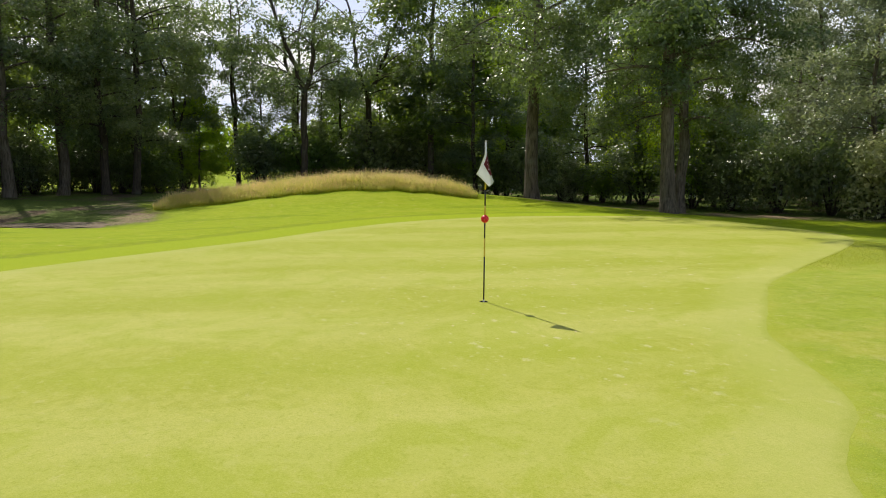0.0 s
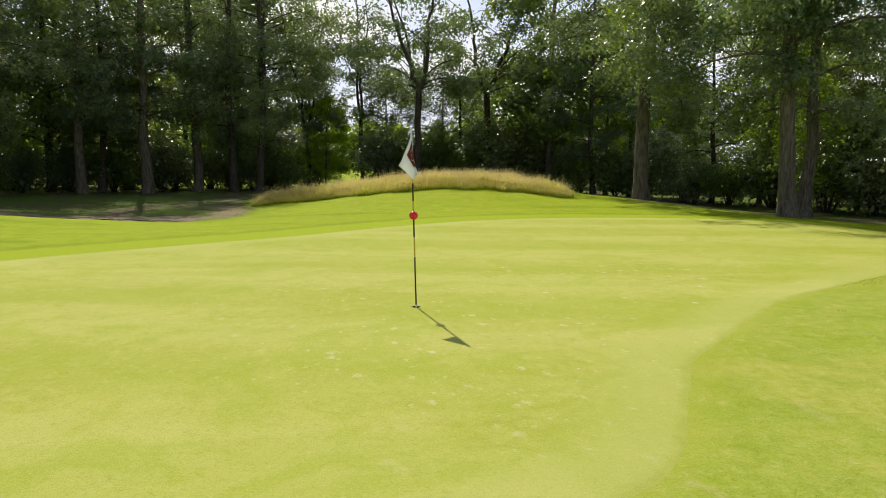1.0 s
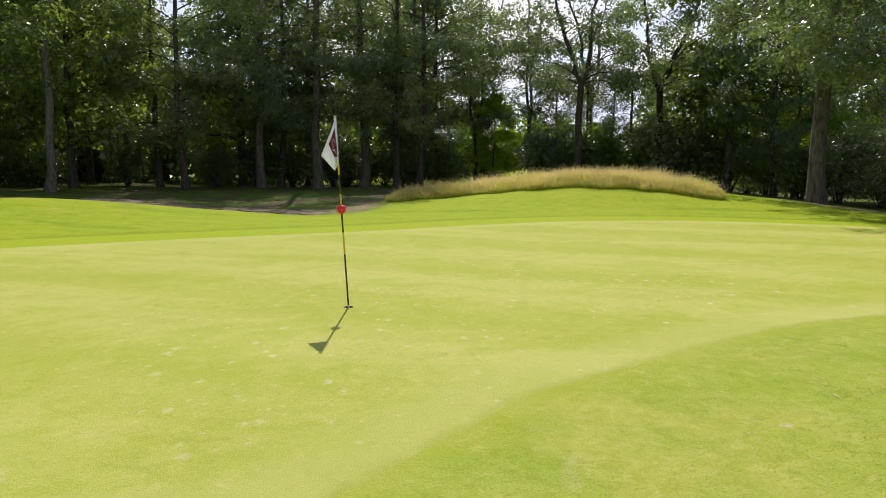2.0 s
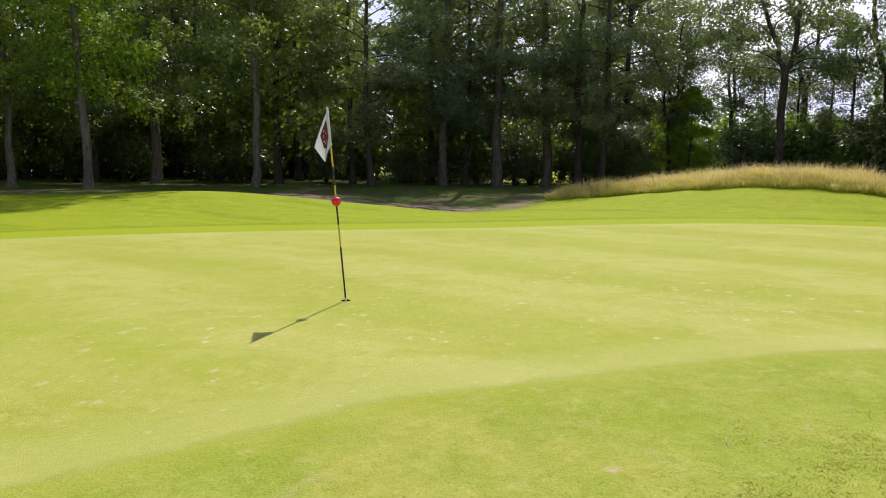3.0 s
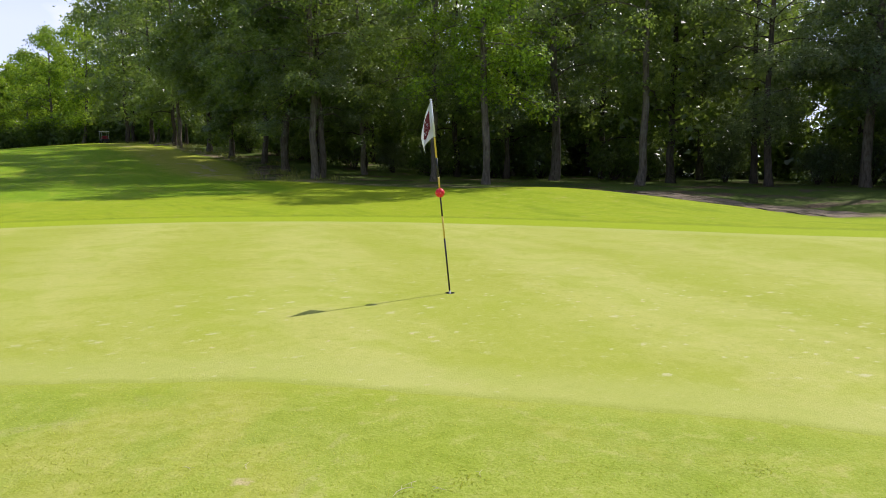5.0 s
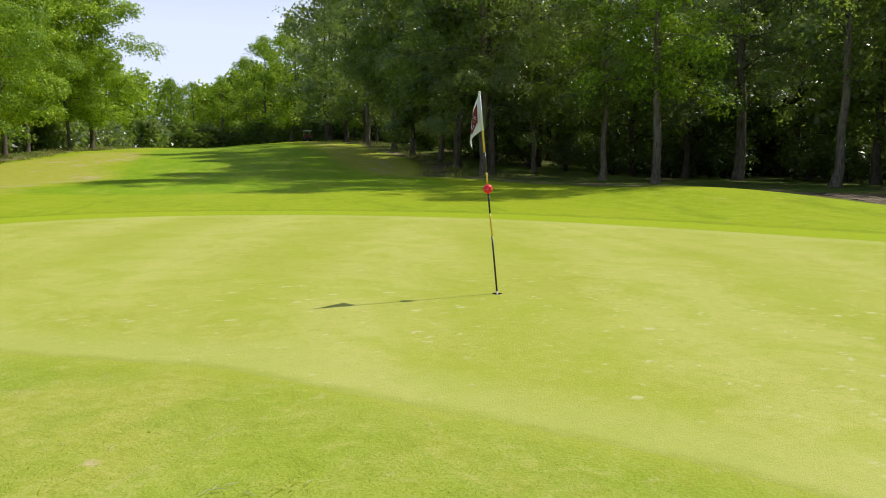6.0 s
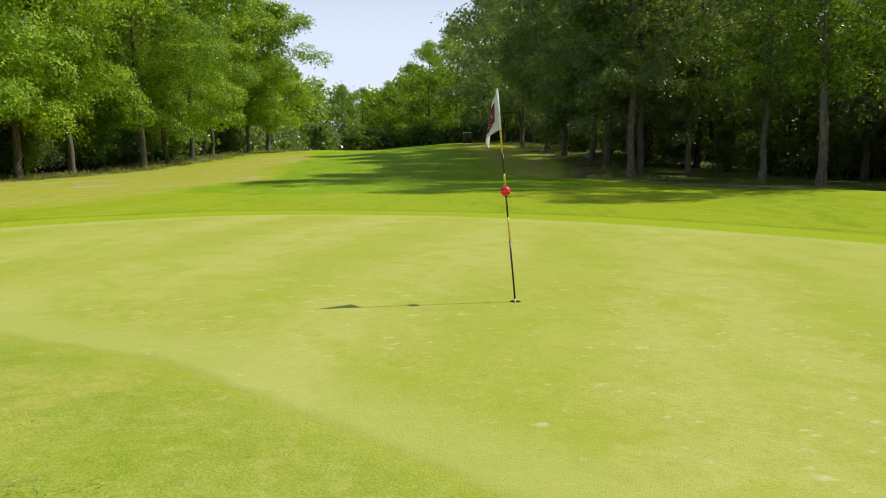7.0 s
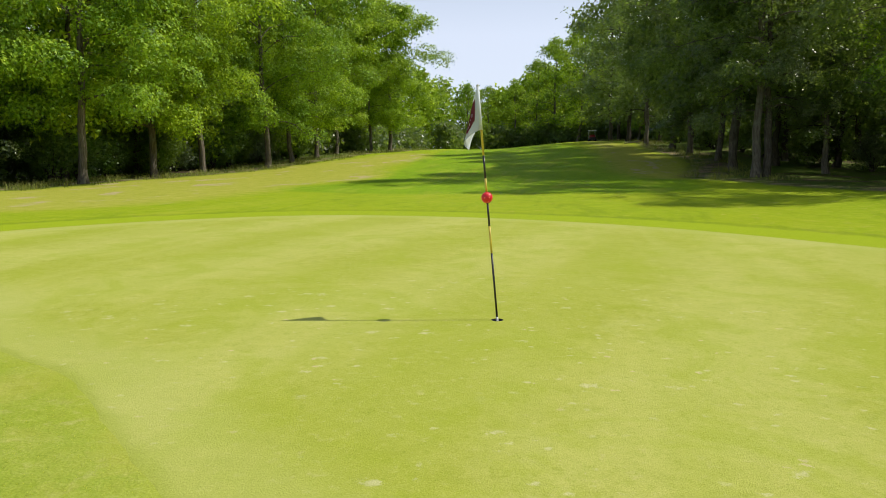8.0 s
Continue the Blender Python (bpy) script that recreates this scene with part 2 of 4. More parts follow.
    grass = m.mix(worn, grass, m.ramp(fine, (0.3, (0.46, 0.36, 0.20)), (0.7, (0.62, 0.50, 0.30))))
    # dry rough before the trees, with bare earth showing
    wob = m.math("MULTIPLY", m.math("SUBTRACT", patch, 0.5), 2.6)
    dry = m.range(m.math("ADD", m.attr("dry"), wob), -0.9, 1.9)
    dry_col = m.ramp(m.math("ADD", m.math("MULTIPLY", fine, 0.4), m.math("MULTIPLY", patch, 0.6)),
                     (0.3, (0.27, 0.32, 0.03)), (0.52, (0.38, 0.385, 0.06)), (0.75, (0.49, 0.43, 0.12)))
    dry_col = m.mix(m.range(tuft, 0.47, 0.34, 0.0, 0.65), dry_col, (0.20, 0.245, 0.04))
    dry_col = m.mix(m.range(m.noise(m.scaled(p, (0.5, 0.22, 1), 0.3), 1.0, 6.0, 0.66, 0.4), 0.56, 0.64, 0.0, 0.75), dry_col, m.ramp(fine, (0.3, (0.40, 0.31, 0.19)), (0.7, (0.52, 0.42, 0.28))))
    grass = m.mix(dry, grass, dry_col)
    # woodland floor: litter, bare earth, moss
    lit = m.noise(p, 14.0, 5.0, 0.7)
    floor = m.ramp(lit, (0.3, (0.05, 0.036, 0.024)), (0.55, (0.14, 0.104, 0.07)), (0.75, (0.38, 0.29, 0.20)))
    moss = m.ramp(m.math("ADD", m.math("MULTIPLY", lit, 0.6), m.math("MULTIPLY", tuft, 0.4)), (0.32, (0.035, 0.06, 0.014)), (0.55, (0.11, 0.16, 0.03)), (0.7, (0.24, 0.29, 0.06)))
    floor = m.mix(m.range(m.noise(p, 0.33, 6.0, 0.62, 0.5), 0.38, 0.50, 0.0, 0.95), floor, moss)
    # drifts of dead leaves and bare earth along the wood's edge
    inward = m.math("ADD", m.attr("wood"), wob)
    drift = m.math("MULTIPLY", m.range(inward, -0.1, 0.8), m.range(inward, 2.6, 1.4))
    drift = m.math("MULTIPLY", drift, m.range(m.noise(p, 0.8, 5.0, 0.62), 0.42, 0.54))
    floor = m.mix(m.math("MULTIPLY", drift, 0.6), floor, m.ramp(lit, (0.36, (0.16, 0.115, 0.075)), (0.66, (0.50, 0.375, 0.26))))
    wood = m.range(inward, -0.7, 0.9)
    col = m.mix(wood, grass, floor)
    return m.done(m.solid(col, 0.75, m.bump(relief, 0.5, 0.03), spec=0.03))


def green_material():
    m = Mat("putting_turf")
    p = m.place()
    fine = m.noise(p, 95.0, 3.0, 0.7)
    mid = m.noise(m.scaled(p, (1.0, 1.0, 1.0)), 5.0, 5.0, 0.65)
    broad = m.noise(p, 0.42, 4.0, 0.55, 0.5)
    blot = m.noise(p, 1.5, 5.0, 0.68, 0.8)
    bands = m.noise(m.scaled(p, (0.9, 0.05, 1), 0.9), 1.0, 2.0)
    base = m.ramp(m.math("ADD", m.math("MULTIPLY", fine, 0.5), m.math("MULTIPLY", mid, 0.5)),
                  (0.33, (0.275, 0.325, 0.034)), (0.5, (0.395, 0.415, 0.072)), (0.7, (0.52, 0.505, 0.14)))
    base = m.mix(m.range(broad, 0.36, 0.62, 0.0, 0.65), base, m.ramp(fine, (0.3, (0.42, 0.44, 0.085)), (0.7, (0.50, 0.505, 0.13))))
    base = m.mix(m.range(blot, 0.5, 0.68, 0.0, 0.6), base, m.ramp(fine, (0.3, (0.43, 0.45, 0.11)), (0.7, (0.52, 0.52, 0.16))))
    base = m.mix(m.range(blot, 0.46, 0.3, 0.0, 0.55), base, m.ramp(fine, (0.3, (0.275, 0.34, 0.03)), (0.7, (0.375, 0.41, 0.055))))
    split = m.n.new("ShaderNodeSeparateXYZ")
    m.put(split.inputs[0], p)
    across = m.math("SUBTRACT", m.math("MULTIPLY", split.outputs["X"], 1.84), m.math("MULTIPLY", split.outputs["Y"], 0.5))
    swath = m.math("SINE", m.math("ADD", across, m.math("MULTIPLY", bands, 2.2)))
    base = m.mix(m.range(swath, 0.0, 0.7, 0.0, 0.5), base, m.ramp(fine, (0.3, (0.31, 0.365, 0.036)), (0.7, (0.40, 0.43, 0.06))))
    base = m.mix(m.range(swath, 0.0, -0.7, 0.0, 0.42), base, m.ramp(fine, (0.3, (0.44, 0.46, 0.11)), (0.7, (0.53, 0.53, 0.16))))
    base = m.mix(m.range(bands, 0.47, 0.58, 0.0, 0.3), base, (0.345, 0.40, 0.045))
    base = m.mix(m.range(bands, 0.45, 0.36, 0.0, 0.35), base, (0.46, 0.475, 0.12))
    thin = m.noise(p, 11.0, 6.0, 0.75, 0.5)
    base = m.mix(m.range(thin, 0.55, 0.70, 0.0, 0.55), base, (0.52, 0.50, 0.19))
    base = m.mix(m.range(thin, 0.46, 0.32, 0.0, 0.45), base, (0.27, 0.33, 0.034))
    base = m.mix(m.range(m.noise(p, 0.95, 6.0, 0.66, 0.7), 0.47, 0.62, 0.0, 0.45), base, m.ramp(fine, (0.3, (0.27, 0.35, 0.02)), (0.7, (0.38, 0.43, 0.04))))
    grain = m.noise(p, 38.0, 4.0, 0.8)
    base = m.mix(m.range(grain, 0.48, 0.34, 0.0, 0.35), base, (0.26, 0.325, 0.03))
    base = m.mix(m.range(grain, 0.54, 0.68, 0.0, 0.35), base, (0.52, 0.52, 0.14))
    # healed pitch marks, sanded pale
    reach = m.n.new("ShaderNodeVectorMath")
    reach.operation = "DISTANCE"
    m.put(reach.inputs[0], p)
    reach.inputs[1].default_value = (-0.2, -2.6, 0.0)
    where = m.math("MULTIPLY", m.range(m.noise(p, 0.62, 3.0), 0.36, 0.50), m.range(reach.outputs["Value"], 6.5, 2.5, 0.12, 1.0))
    torn = m.math("MULTIPLY", m.math("SUBTRACT", m.noise(p, 21.0, 5.0, 0.75), 0.5), 0.62)
    for scale, low, high, tone in ((2.7, 0.175, 0.03, (0.58, 0.56, 0.30)), (5.3, 0.165, 0.03, (0.56, 0.55, 0.27)), (4.1, 0.10, 0.02, (0.58, 0.50, 0.28))):
        ragged = m.math("ADD", m.voronoi(m.scaled(p, (0.85, 1.15, 0.01), scale), scale), torn)
        base = m.mix(m.math("MULTIPLY", m.math("MULTIPLY", m.range(ragged, low, high), where), 0.8), base, tone)
    relief = m.math("ADD", m.math("MULTIPLY", fine, 0.5), m.math("MULTIPLY", mid, 0.7))
    # longer grass creeps in at the rim
    rim = m.math("ADD", m.attr("rim"), m.math("MULTIPLY", m.math("SUBTRACT", mid, 0.5), 0.18))
    base = m.mix(m.range(rim, 0.9, 0.25, 0.0, 0.45), base, m.ramp(fine, (0.3, (0.42, 0.45, 0.12)), (0.7, (0.49, 0.51, 0.16))))
    base = m.mix(m.range(rim, 0.07, -0.05, 0.0, 0.45), base, m.ramp(fine, (0.3, (0.26, 0.33, 0.03)), (0.7, (0.36, 0.405, 0.055))))
    return m.done(m.solid(base, 0.8, m.bump(relief, 0.7, 0.016), spec=0.08))


def blade_material(name, low, high, tip, through, share=0.3, other=None):
    m = Mat(name)
    r = m.random("island")
    body = m.mix(m.range(m.math("ADD", m.math("MULTIPLY", r, 0.5), m.noise(m.place(), 0.9, 3.0)), 0.45, 1.0), low, high)
    if other:
        tip = m.mix(m.range(m.noise(m.place(), 0.55, 4.0, 0.6), 0.57, 0.68), tip, other)
    col = m.mix(m.math("MULTIPLY", m.attr("tip"), m.range(r, 0.0, 1.0, 0.4, 1.0)), body, tip)
    return m.done(m.glow_through(m.solid(col, 0.55, spec=0.3), m.mix(m.attr("tip"), through, col), share))


TURF = ground_material()
GREEN_TURF = green_material()
BLADES = blade_material("grass_blades", (0.33, 0.40, 0.022), (0.45, 0.48, 0.045), (0.54, 0.52, 0.10), (0.60, 0.64, 0.08), 0.5, other=(0.68, 0.59, 0.21))
MEADOW = blade_material("meadow_grass", (0.25, 0.37, 0.025), (0.56, 0.59, 0.08), (1.0, 0.62, 0.52), (0.80, 0.80, 0.14), 0.6, other=(0.95, 0.76, 0.27))
FERN = blade_material("woodland_grass", (0.09, 0.14, 0.02), (0.26, 0.29, 0.055), (0.46, 0.42, 0.15), (0.3, 0.34, 0.05))


def sand_material():
    m = Mat("bunker_sand")
    p = m.place()
    a, b = m.noise(p, 40.0, 4.0, 0.7), m.noise(p, 1.6, 5.0, 0.6)
    # tree shade is put into the sand colour, darker than bare sand
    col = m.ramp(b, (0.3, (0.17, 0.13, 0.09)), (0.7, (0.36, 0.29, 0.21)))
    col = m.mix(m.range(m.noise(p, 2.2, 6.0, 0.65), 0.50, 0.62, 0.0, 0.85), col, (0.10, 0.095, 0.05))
    return m.done(m.solid(col, 0.95, m.bump(m.math("ADD", a, b), 0.6, 0.04), spec=0.1))


SAND = sand_material()
BLACK = plain("black_enamel", (0.018, 0.018, 0.02), 0.35)
YELLOW = plain("yellow_enamel", (0.62, 0.46, 0.07), 0.38)
WHITE_STEEL = plain("pale_ferrule", (0.62, 0.62, 0.58), 0.35)
RED = plain("red_plastic", (0.72, 0.012, 0.03), 0.38, vary=0.08)
DEEP_RED = plain("red_shadowed_hole", (0.85, 0.16, 0.12), 0.6)
STRAW = plain("bleached_straw", (0.58, 0.53, 0.36), 0.7)
CUP = plain("dark_cup_liner", (0.03, 0.03, 0.028), 0.6)


def cloth_material(name, colour):
    m = Mat(name)
    p = m.coords()
    weave = m.noise(m.scaled(p, (240, 240, 240)), 1.0, 2.0)
    soil = m.noise(p, 7.0, 4.0)
    col = m.mix(m.range(soil, 0.4, 0.7, 0.0, 0.35), colour, tuple(c * 0.82 for c in colour))
    return m.done(m.glow_through(m.solid(col, 0.8, m.bump(weave, 0.2, 0.001), spec=0.2), colour, 0.12))


CLOTH = cloth_material("white_flag_cloth", (0.74, 0.77, 0.84))
MAROON = cloth_material("maroon_print", (0.16, 0.035, 0.045))


# ---- building helpers ----
def mesh_of(name, verts, faces, material, smooth=True):
    me = bpy.data.meshes.new(name)
    me.from_pydata([tuple(v) for v in verts], [], [tuple(f) for f in faces])
    if smooth:
        me.polygons.foreach_set("use_smooth", [True] * len(me.polygons))
    me.materials.append(material)
    me.update()
    return me


def part(name, data, material, parent, label=""):
    """One mesh object under a thing or a part; data is a bmesh or a mesh."""
    if isinstance(data, bmesh.types.BMesh):
        me = bpy.data.meshes.new(name)
        data.to_mesh(me)
        data.free()
        me.materials.append(material)
        data = me
    ob = new(name, data)
    ob.parent = parent
    return tagged(ob, label)


def thing(name, label, category, group="", at=None, kind=""):
    ob = new(name)
    ob.empty_display_size = 0.2
    if at is not None:
        ob.matrix_basis = at
    return tagged(ob, label, category, group, kind)


def smoothstep(a, b, x):
    t = np.clip((np.asarray(x, float) - a) / (b - a), 0, 1)
    return t * t * (3 - 2 * t)


def closed_curve(points, n):
    """A smooth closed curve through the points."""
    p = np.array(points, float)
    k = len(p)
    out = []
    per = n // k + 1
    for i in range(k):
        a, b, c, d = p[i - 1], p[i], p[(i + 1) % k], p[(i + 2) % k]
        for s in np.arange(per) / per:
            out.append(0.5 * (2 * b + (c - a) * s + (2 * a - 5 * b + 4 * c - d) * s * s + (3 * b - a - 3 * c + d) * s ** 3))
    return np.array(out)


def signed_distance(px, py, poly):
    """Distance to the polygon's edge, positive inside."""
    best = np.full(px.shape, 1e9)
    inside = np.zeros(px.shape, bool)
    for (x0, y0), (x1, y1) in zip(poly, np.roll(poly, -1, 0)):
        dx, dy = x1 - x0, y1 - y0
        s = np.clip(((px - x0) * dx + (py - y0) * dy) / (dx * dx + dy * dy + 1e-12), 0, 1)
        best = np.minimum(best, np.hypot(px - x0 - s * dx, py - y0 - s * dy))
        hit = (y0 > py) != (y1 > py)
        inside ^= hit & (px < dx * (py - y0) / (dy if abs(dy) > 1e-12 else 1e-12) + x0)
    return np.where(inside, best, -best)


# ---- the lie of the land ----
GREEN_EDGE = closed_curve([(-5.9, 0.2), (-4.7, -1.08), (-3.45, -1.76), (-2.6, -2.22), (-1.75, -3.02), (-0.85, -3.88), (-0.1, -4.7), (1.3, -6.9),
                           (4.2, -11.3), (7.3, -13.3), (10.4, -13.1), (12.6, -10.2), (13.5, -6.4), (12.8, -3.0), (11.0, -0.3), (8.8, 2.0),
                           (7.4, 3.8), (5.2, 6.5), (2.3, 9.2), (-1.6, 11.0), (-5.6, 11.2), (-8.6, 9.4), (-10.6, 6.8), (-11.2, 4.2), (-9.2, 1.6)], 150)
WOOD_EAST = closed_curve([(1, 150), (4, 112), (8, 88), (7.6, 72), (9.5, 56), (8.0, 43), (7.0, 37.5), (10.3, 30), (14.0, 24.3), (16.6, 20.5), (18.2, 15.5),
                          (17.6, 10), (17.0, 7.2), (17.4, 5.1), (19.2, 4.5), (21.2, 5.0), (26, 5.2), (30, 2), (31, -2), (29, -8), (22, -11.5), (17.8, -13.6), (13.8, -19.5), (5, -27), (-3, -36), (4, -48),
                          (40, -60), (90, -52), (74, -20), (51, -3), (46, 12), (64, 30), (95, 60), (110, 170), (40, 200), (6, 185)], 180)
WOOD_WEST = closed_curve([(-25.5, 22), (-25.6, 31), (-25.4, 40), (-23.8, 50), (-23.6, 60), (-22.0, 84), (-21, 110), (-25, 140), (-20, 165), (-2, 178), (10, 195),
                          (-40, 230), (-110, 180), (-90, 60), (-70, 12), (-40, 8), (-29, 14)], 120)
DRY_WEST = closed_curve([(-25.5, 18), (-25.5, 40), (-23, 60), (-19, 78), (-14, 70), (-14.5, 52), (-11.5, 40), (-13, 30), (-12, 22), (-13, 14),
                         (-17, 9), (-24, 8)], 90)
COLLAR = closed_curve([(-9.0, 2.0), (-5.6, 0.6), (-4.3, -0.5), (-3.0, -1.3), (-1.5, -2.3), (0.0, -3.6), (2.2, -6.6), (5.2, -11.4), (3, -16), (-4, -12), (-9, -8), (-11, -3), (-12, 1.5)], 60)
DRY_EAST = closed_curve([(4.0, 39), (8.5, 37), (9.5, 56), (8, 72), (6.5, 88), (3.5, 106), (1.5, 95), (2.5, 76), (2.8, 56)], 60)
FAIRWAY = closed_curve([(-12, 24), (3, 23), (7, 32), (5, 50), (1, 75), (-4, 110), (-8, 150), (-18, 148), (-17, 110), (-15, 78), (-13, 50), (-11, 36)], 90)


def land(x, y):
    """Height of the ground."""
    x, y = np.asarray(x, float), np.asarray(y, float)
    z = 0.13 * np.exp(-((x + 3) / 3.2) ** 2 - ((y + 6.6) / 3.0) ** 2)
    z = z + 0.82 * np.exp(-((x - 23.5) / 4.3) ** 2 - ((y + 4.0) / 5.6) ** 2)
    u, v = (x - 12.0) * 0.62 + (y - 15.3) * 0.785, -(x - 12.0) * 0.785 + (y - 15.3) * 0.62
    z = z + 0.42 * np.exp(-(u / 3.3) ** 2 - (v / 5.2) ** 2)
    z = z - 0.34 * np.exp(-((x - 20.0) / 4.0) ** 2 - ((y - 10.5) / 5.0) ** 2)
    z = z - 0.24 * np.exp(-((x - 15.9) / 3.5) ** 2 - ((y - 6.2) / 3.0) ** 2)
    z = z - 0.45 * smoothstep(-11, -18, y) * smoothstep(-6, 6, x)
    z = z - 0.25 * smoothstep(30, 48, x) * smoothstep(40, 20, y)
    rise = np.interp(y, [20, 28, 38, 48, 58, 68, 78, 95, 115, 150], [0, 0.05, 0.22, 0.65, 1.3, 2.05, 2.75, 3.4, 3.9, 4.3])
    side = 0.72 + 0.3 * smoothstep(-14, 4, x)
    z = z + rise * side * smoothstep(30, 11, x - np.clip(y - 45, 0, 200) * 0.6)
    z = z + 0.035 * np.sin(x * 0.37 + 1.1) * np.sin(y * 0.31 + 0.4) * smoothstep(10, 24, np.hypot(x, y))
    return z


def stretch_axis(lo, hi, step, far, growth=1.13):
    mid = np.arange(lo, hi + step / 2, step)
    tail, d, s = [], 0.0, step
    while d < far:
        s *= growth
        d += s
        tail.append(d)
    tail = np.array(tail)
    return np.concatenate([lo - tail[::-1], mid, hi + tail])


def build_ground():
    xs, ys = stretch_axis(-30, 54, 0.5, 2600), stretch_axis(-30, 60, 0.5, 2600, 1.09)
    gx, gy = np.meshgrid(xs, ys)
    px, py = gx.ravel(), gy.ravel()
    green = signed_distance(px, py, GREEN_EDGE)
    pz = land(px, py) - 0.22 * smoothstep(1.2, 2.6, green) - 0.03 * smoothstep(0.25, 0.9, green)
    nx, ny = len(xs), len(ys)
    i = (np.arange(ny - 1)[:, None] * nx + np.arange(nx - 1)[None, :]).ravel()
    me = mesh_of("ground", np.stack([px, py, pz], 1).tolist(), np.stack([i, i + 1, i + 1 + nx, i + nx], 1).tolist(), TURF)
    for key, field in (("wood", np.maximum(signed_distance(px, py, WOOD_EAST), signed_distance(px, py, WOOD_WEST))),
                       ("dry", np.maximum(signed_distance(px, py, DRY_WEST), signed_distance(px, py, DRY_EAST))),
                       ("fairway", signed_distance(px, py, FAIRWAY)), ("collar", signed_distance(px, py, COLLAR)), ("fringe", -green)):
        me.attributes.new(key, "FLOAT", "POINT").data.foreach_set("value", np.clip(field, -60, 60).astype(np.float32))
    tagged(new("ground", me), "mown parkland turf rising to a fairway between woods", "ground", kind="structure")


def build_green():
    """The putting surface: rings from the cup out to the edge."""
    n, rings = 220, 54
    ang = np.unwrap(np.arctan2(GREEN_EDGE[:, 1], GREEN_EDGE[:, 0]))
    rad = np.hypot(GREEN_EDGE[:, 0], GREEN_EDGE[:, 1])
    order = np.argsort(ang % (2 * math.pi))
    th = np.arange(n) / n * 2 * math.pi
    edge = np.interp(th, (ang % (2 * math.pi))[order], rad[order], period=2 * math.pi)
    verts, faces = [], []
    for k in range(rings):
        f = (k / (rings - 1)) ** 1.5
        r = 0.054 + (edge - 0.054) * f
        x, y = r * np.cos(th), r * np.sin(th)
        z = land(x, y) + 0.006
        verts += np.stack([x, y, z], 1).tolist()
    x, y = (edge + 0.10) * np.cos(th), (edge + 0.10) * np.sin(th)
    verts += np.stack([x, y, land(x, y) - 0.006], 1).tolist()
    for k in range(rings):
        for j in range(n):
            a, b = k * n + j, k * n + (j + 1) % n
            faces.append((a, a + n, b + n, b))
    me = mesh_of("putting_green", verts, faces, GREEN_TURF)
    flat = np.array(verts)
    me.attributes.new("rim", "FLOAT", "POINT").data.foreach_set("value", signed_distance(flat[:, 0], flat[:, 1], GREEN_EDGE).astype(np.float32))
    tagged(new("putting_green", me), "closely mown pale yellow-green putting surface", "putting green", kind="structure")


def build_bunker():
    """A shallow sand strip behind the bank."""
    edge = closed_curve([(16.9, 6.4), (17.2, 9.2), (18.4, 13.0), (19.2, 17.6), (20.4, 18.6), (20.9, 16.4), (20.7, 12.8), (19.9, 9.4), (18.6, 6.3)], 60)
    wob = np.arange(len(edge))
    edge = edge + np.column_stack([0.16 * np.sin(wob * 1.9) + 0.1 * np.sin(wob * 0.7), 0.16 * np.cos(wob * 2.3)])
    mid = edge.mean(0)
    verts, faces, n = [], [], len(edge)
    for f in (0.02, 0.25, 0.5, 0.75, 0.9, 1.0):
        q = mid + (edge - mid) * f
        verts += np.stack([q[:, 0], q[:, 1], land(q[:, 0], q[:, 1]) + (0.03 if f < 0.95 else -0.03)], 1).tolist()
    for k in range(5):
        for j in range(n):
            a, b = k * n + j, k * n + (j + 1) % n
            faces.append((a, b, b + n, a + n))
    tagged(new("bunker", mesh_of("bunker", verts, faces, SAND)), "narrow sandy hollow strewn with earth, coloured dark for tree shade", "bunker", kind="structure")


build_ground()
build_green()
build_bunker()


# ---- flagstick ----
def ring_tube(bm, a, b, ra, rb, n=12, caps=True):
    """A tapered tube from a to b."""
    a, b = Vector(a), Vector(b)
    q = (b - a).to_track_quat("Z", "Y")
    lo = [bm.verts.new(a + q @ Vector((ra * math.cos(t), ra * math.sin(t), 0))) for t in (2 * math.pi * i / n for i in range(n))]
    hi = [bm.verts.new(b + q @ Vector((rb * math.cos(t), rb * math.sin(t), 0))) for t in (2 * math.pi * i / n for i in range(n))]
    for i in range(n):
        f = bm.faces.new((lo[i], lo[(i + 1) % n], hi[(i + 1) % n], hi[i]))
        f.smooth = True
    if caps:
        bm.faces.new(lo[::-1])
        bm.faces.new(hi)


STICK_FOOT = Vector((0.0, 0.0, 0.0))
STICK_WAY = Vector((-0.197, 0.069, 2.119)).normalized()


def up_stick(s):
    return STICK_FOOT + STICK_WAY * s


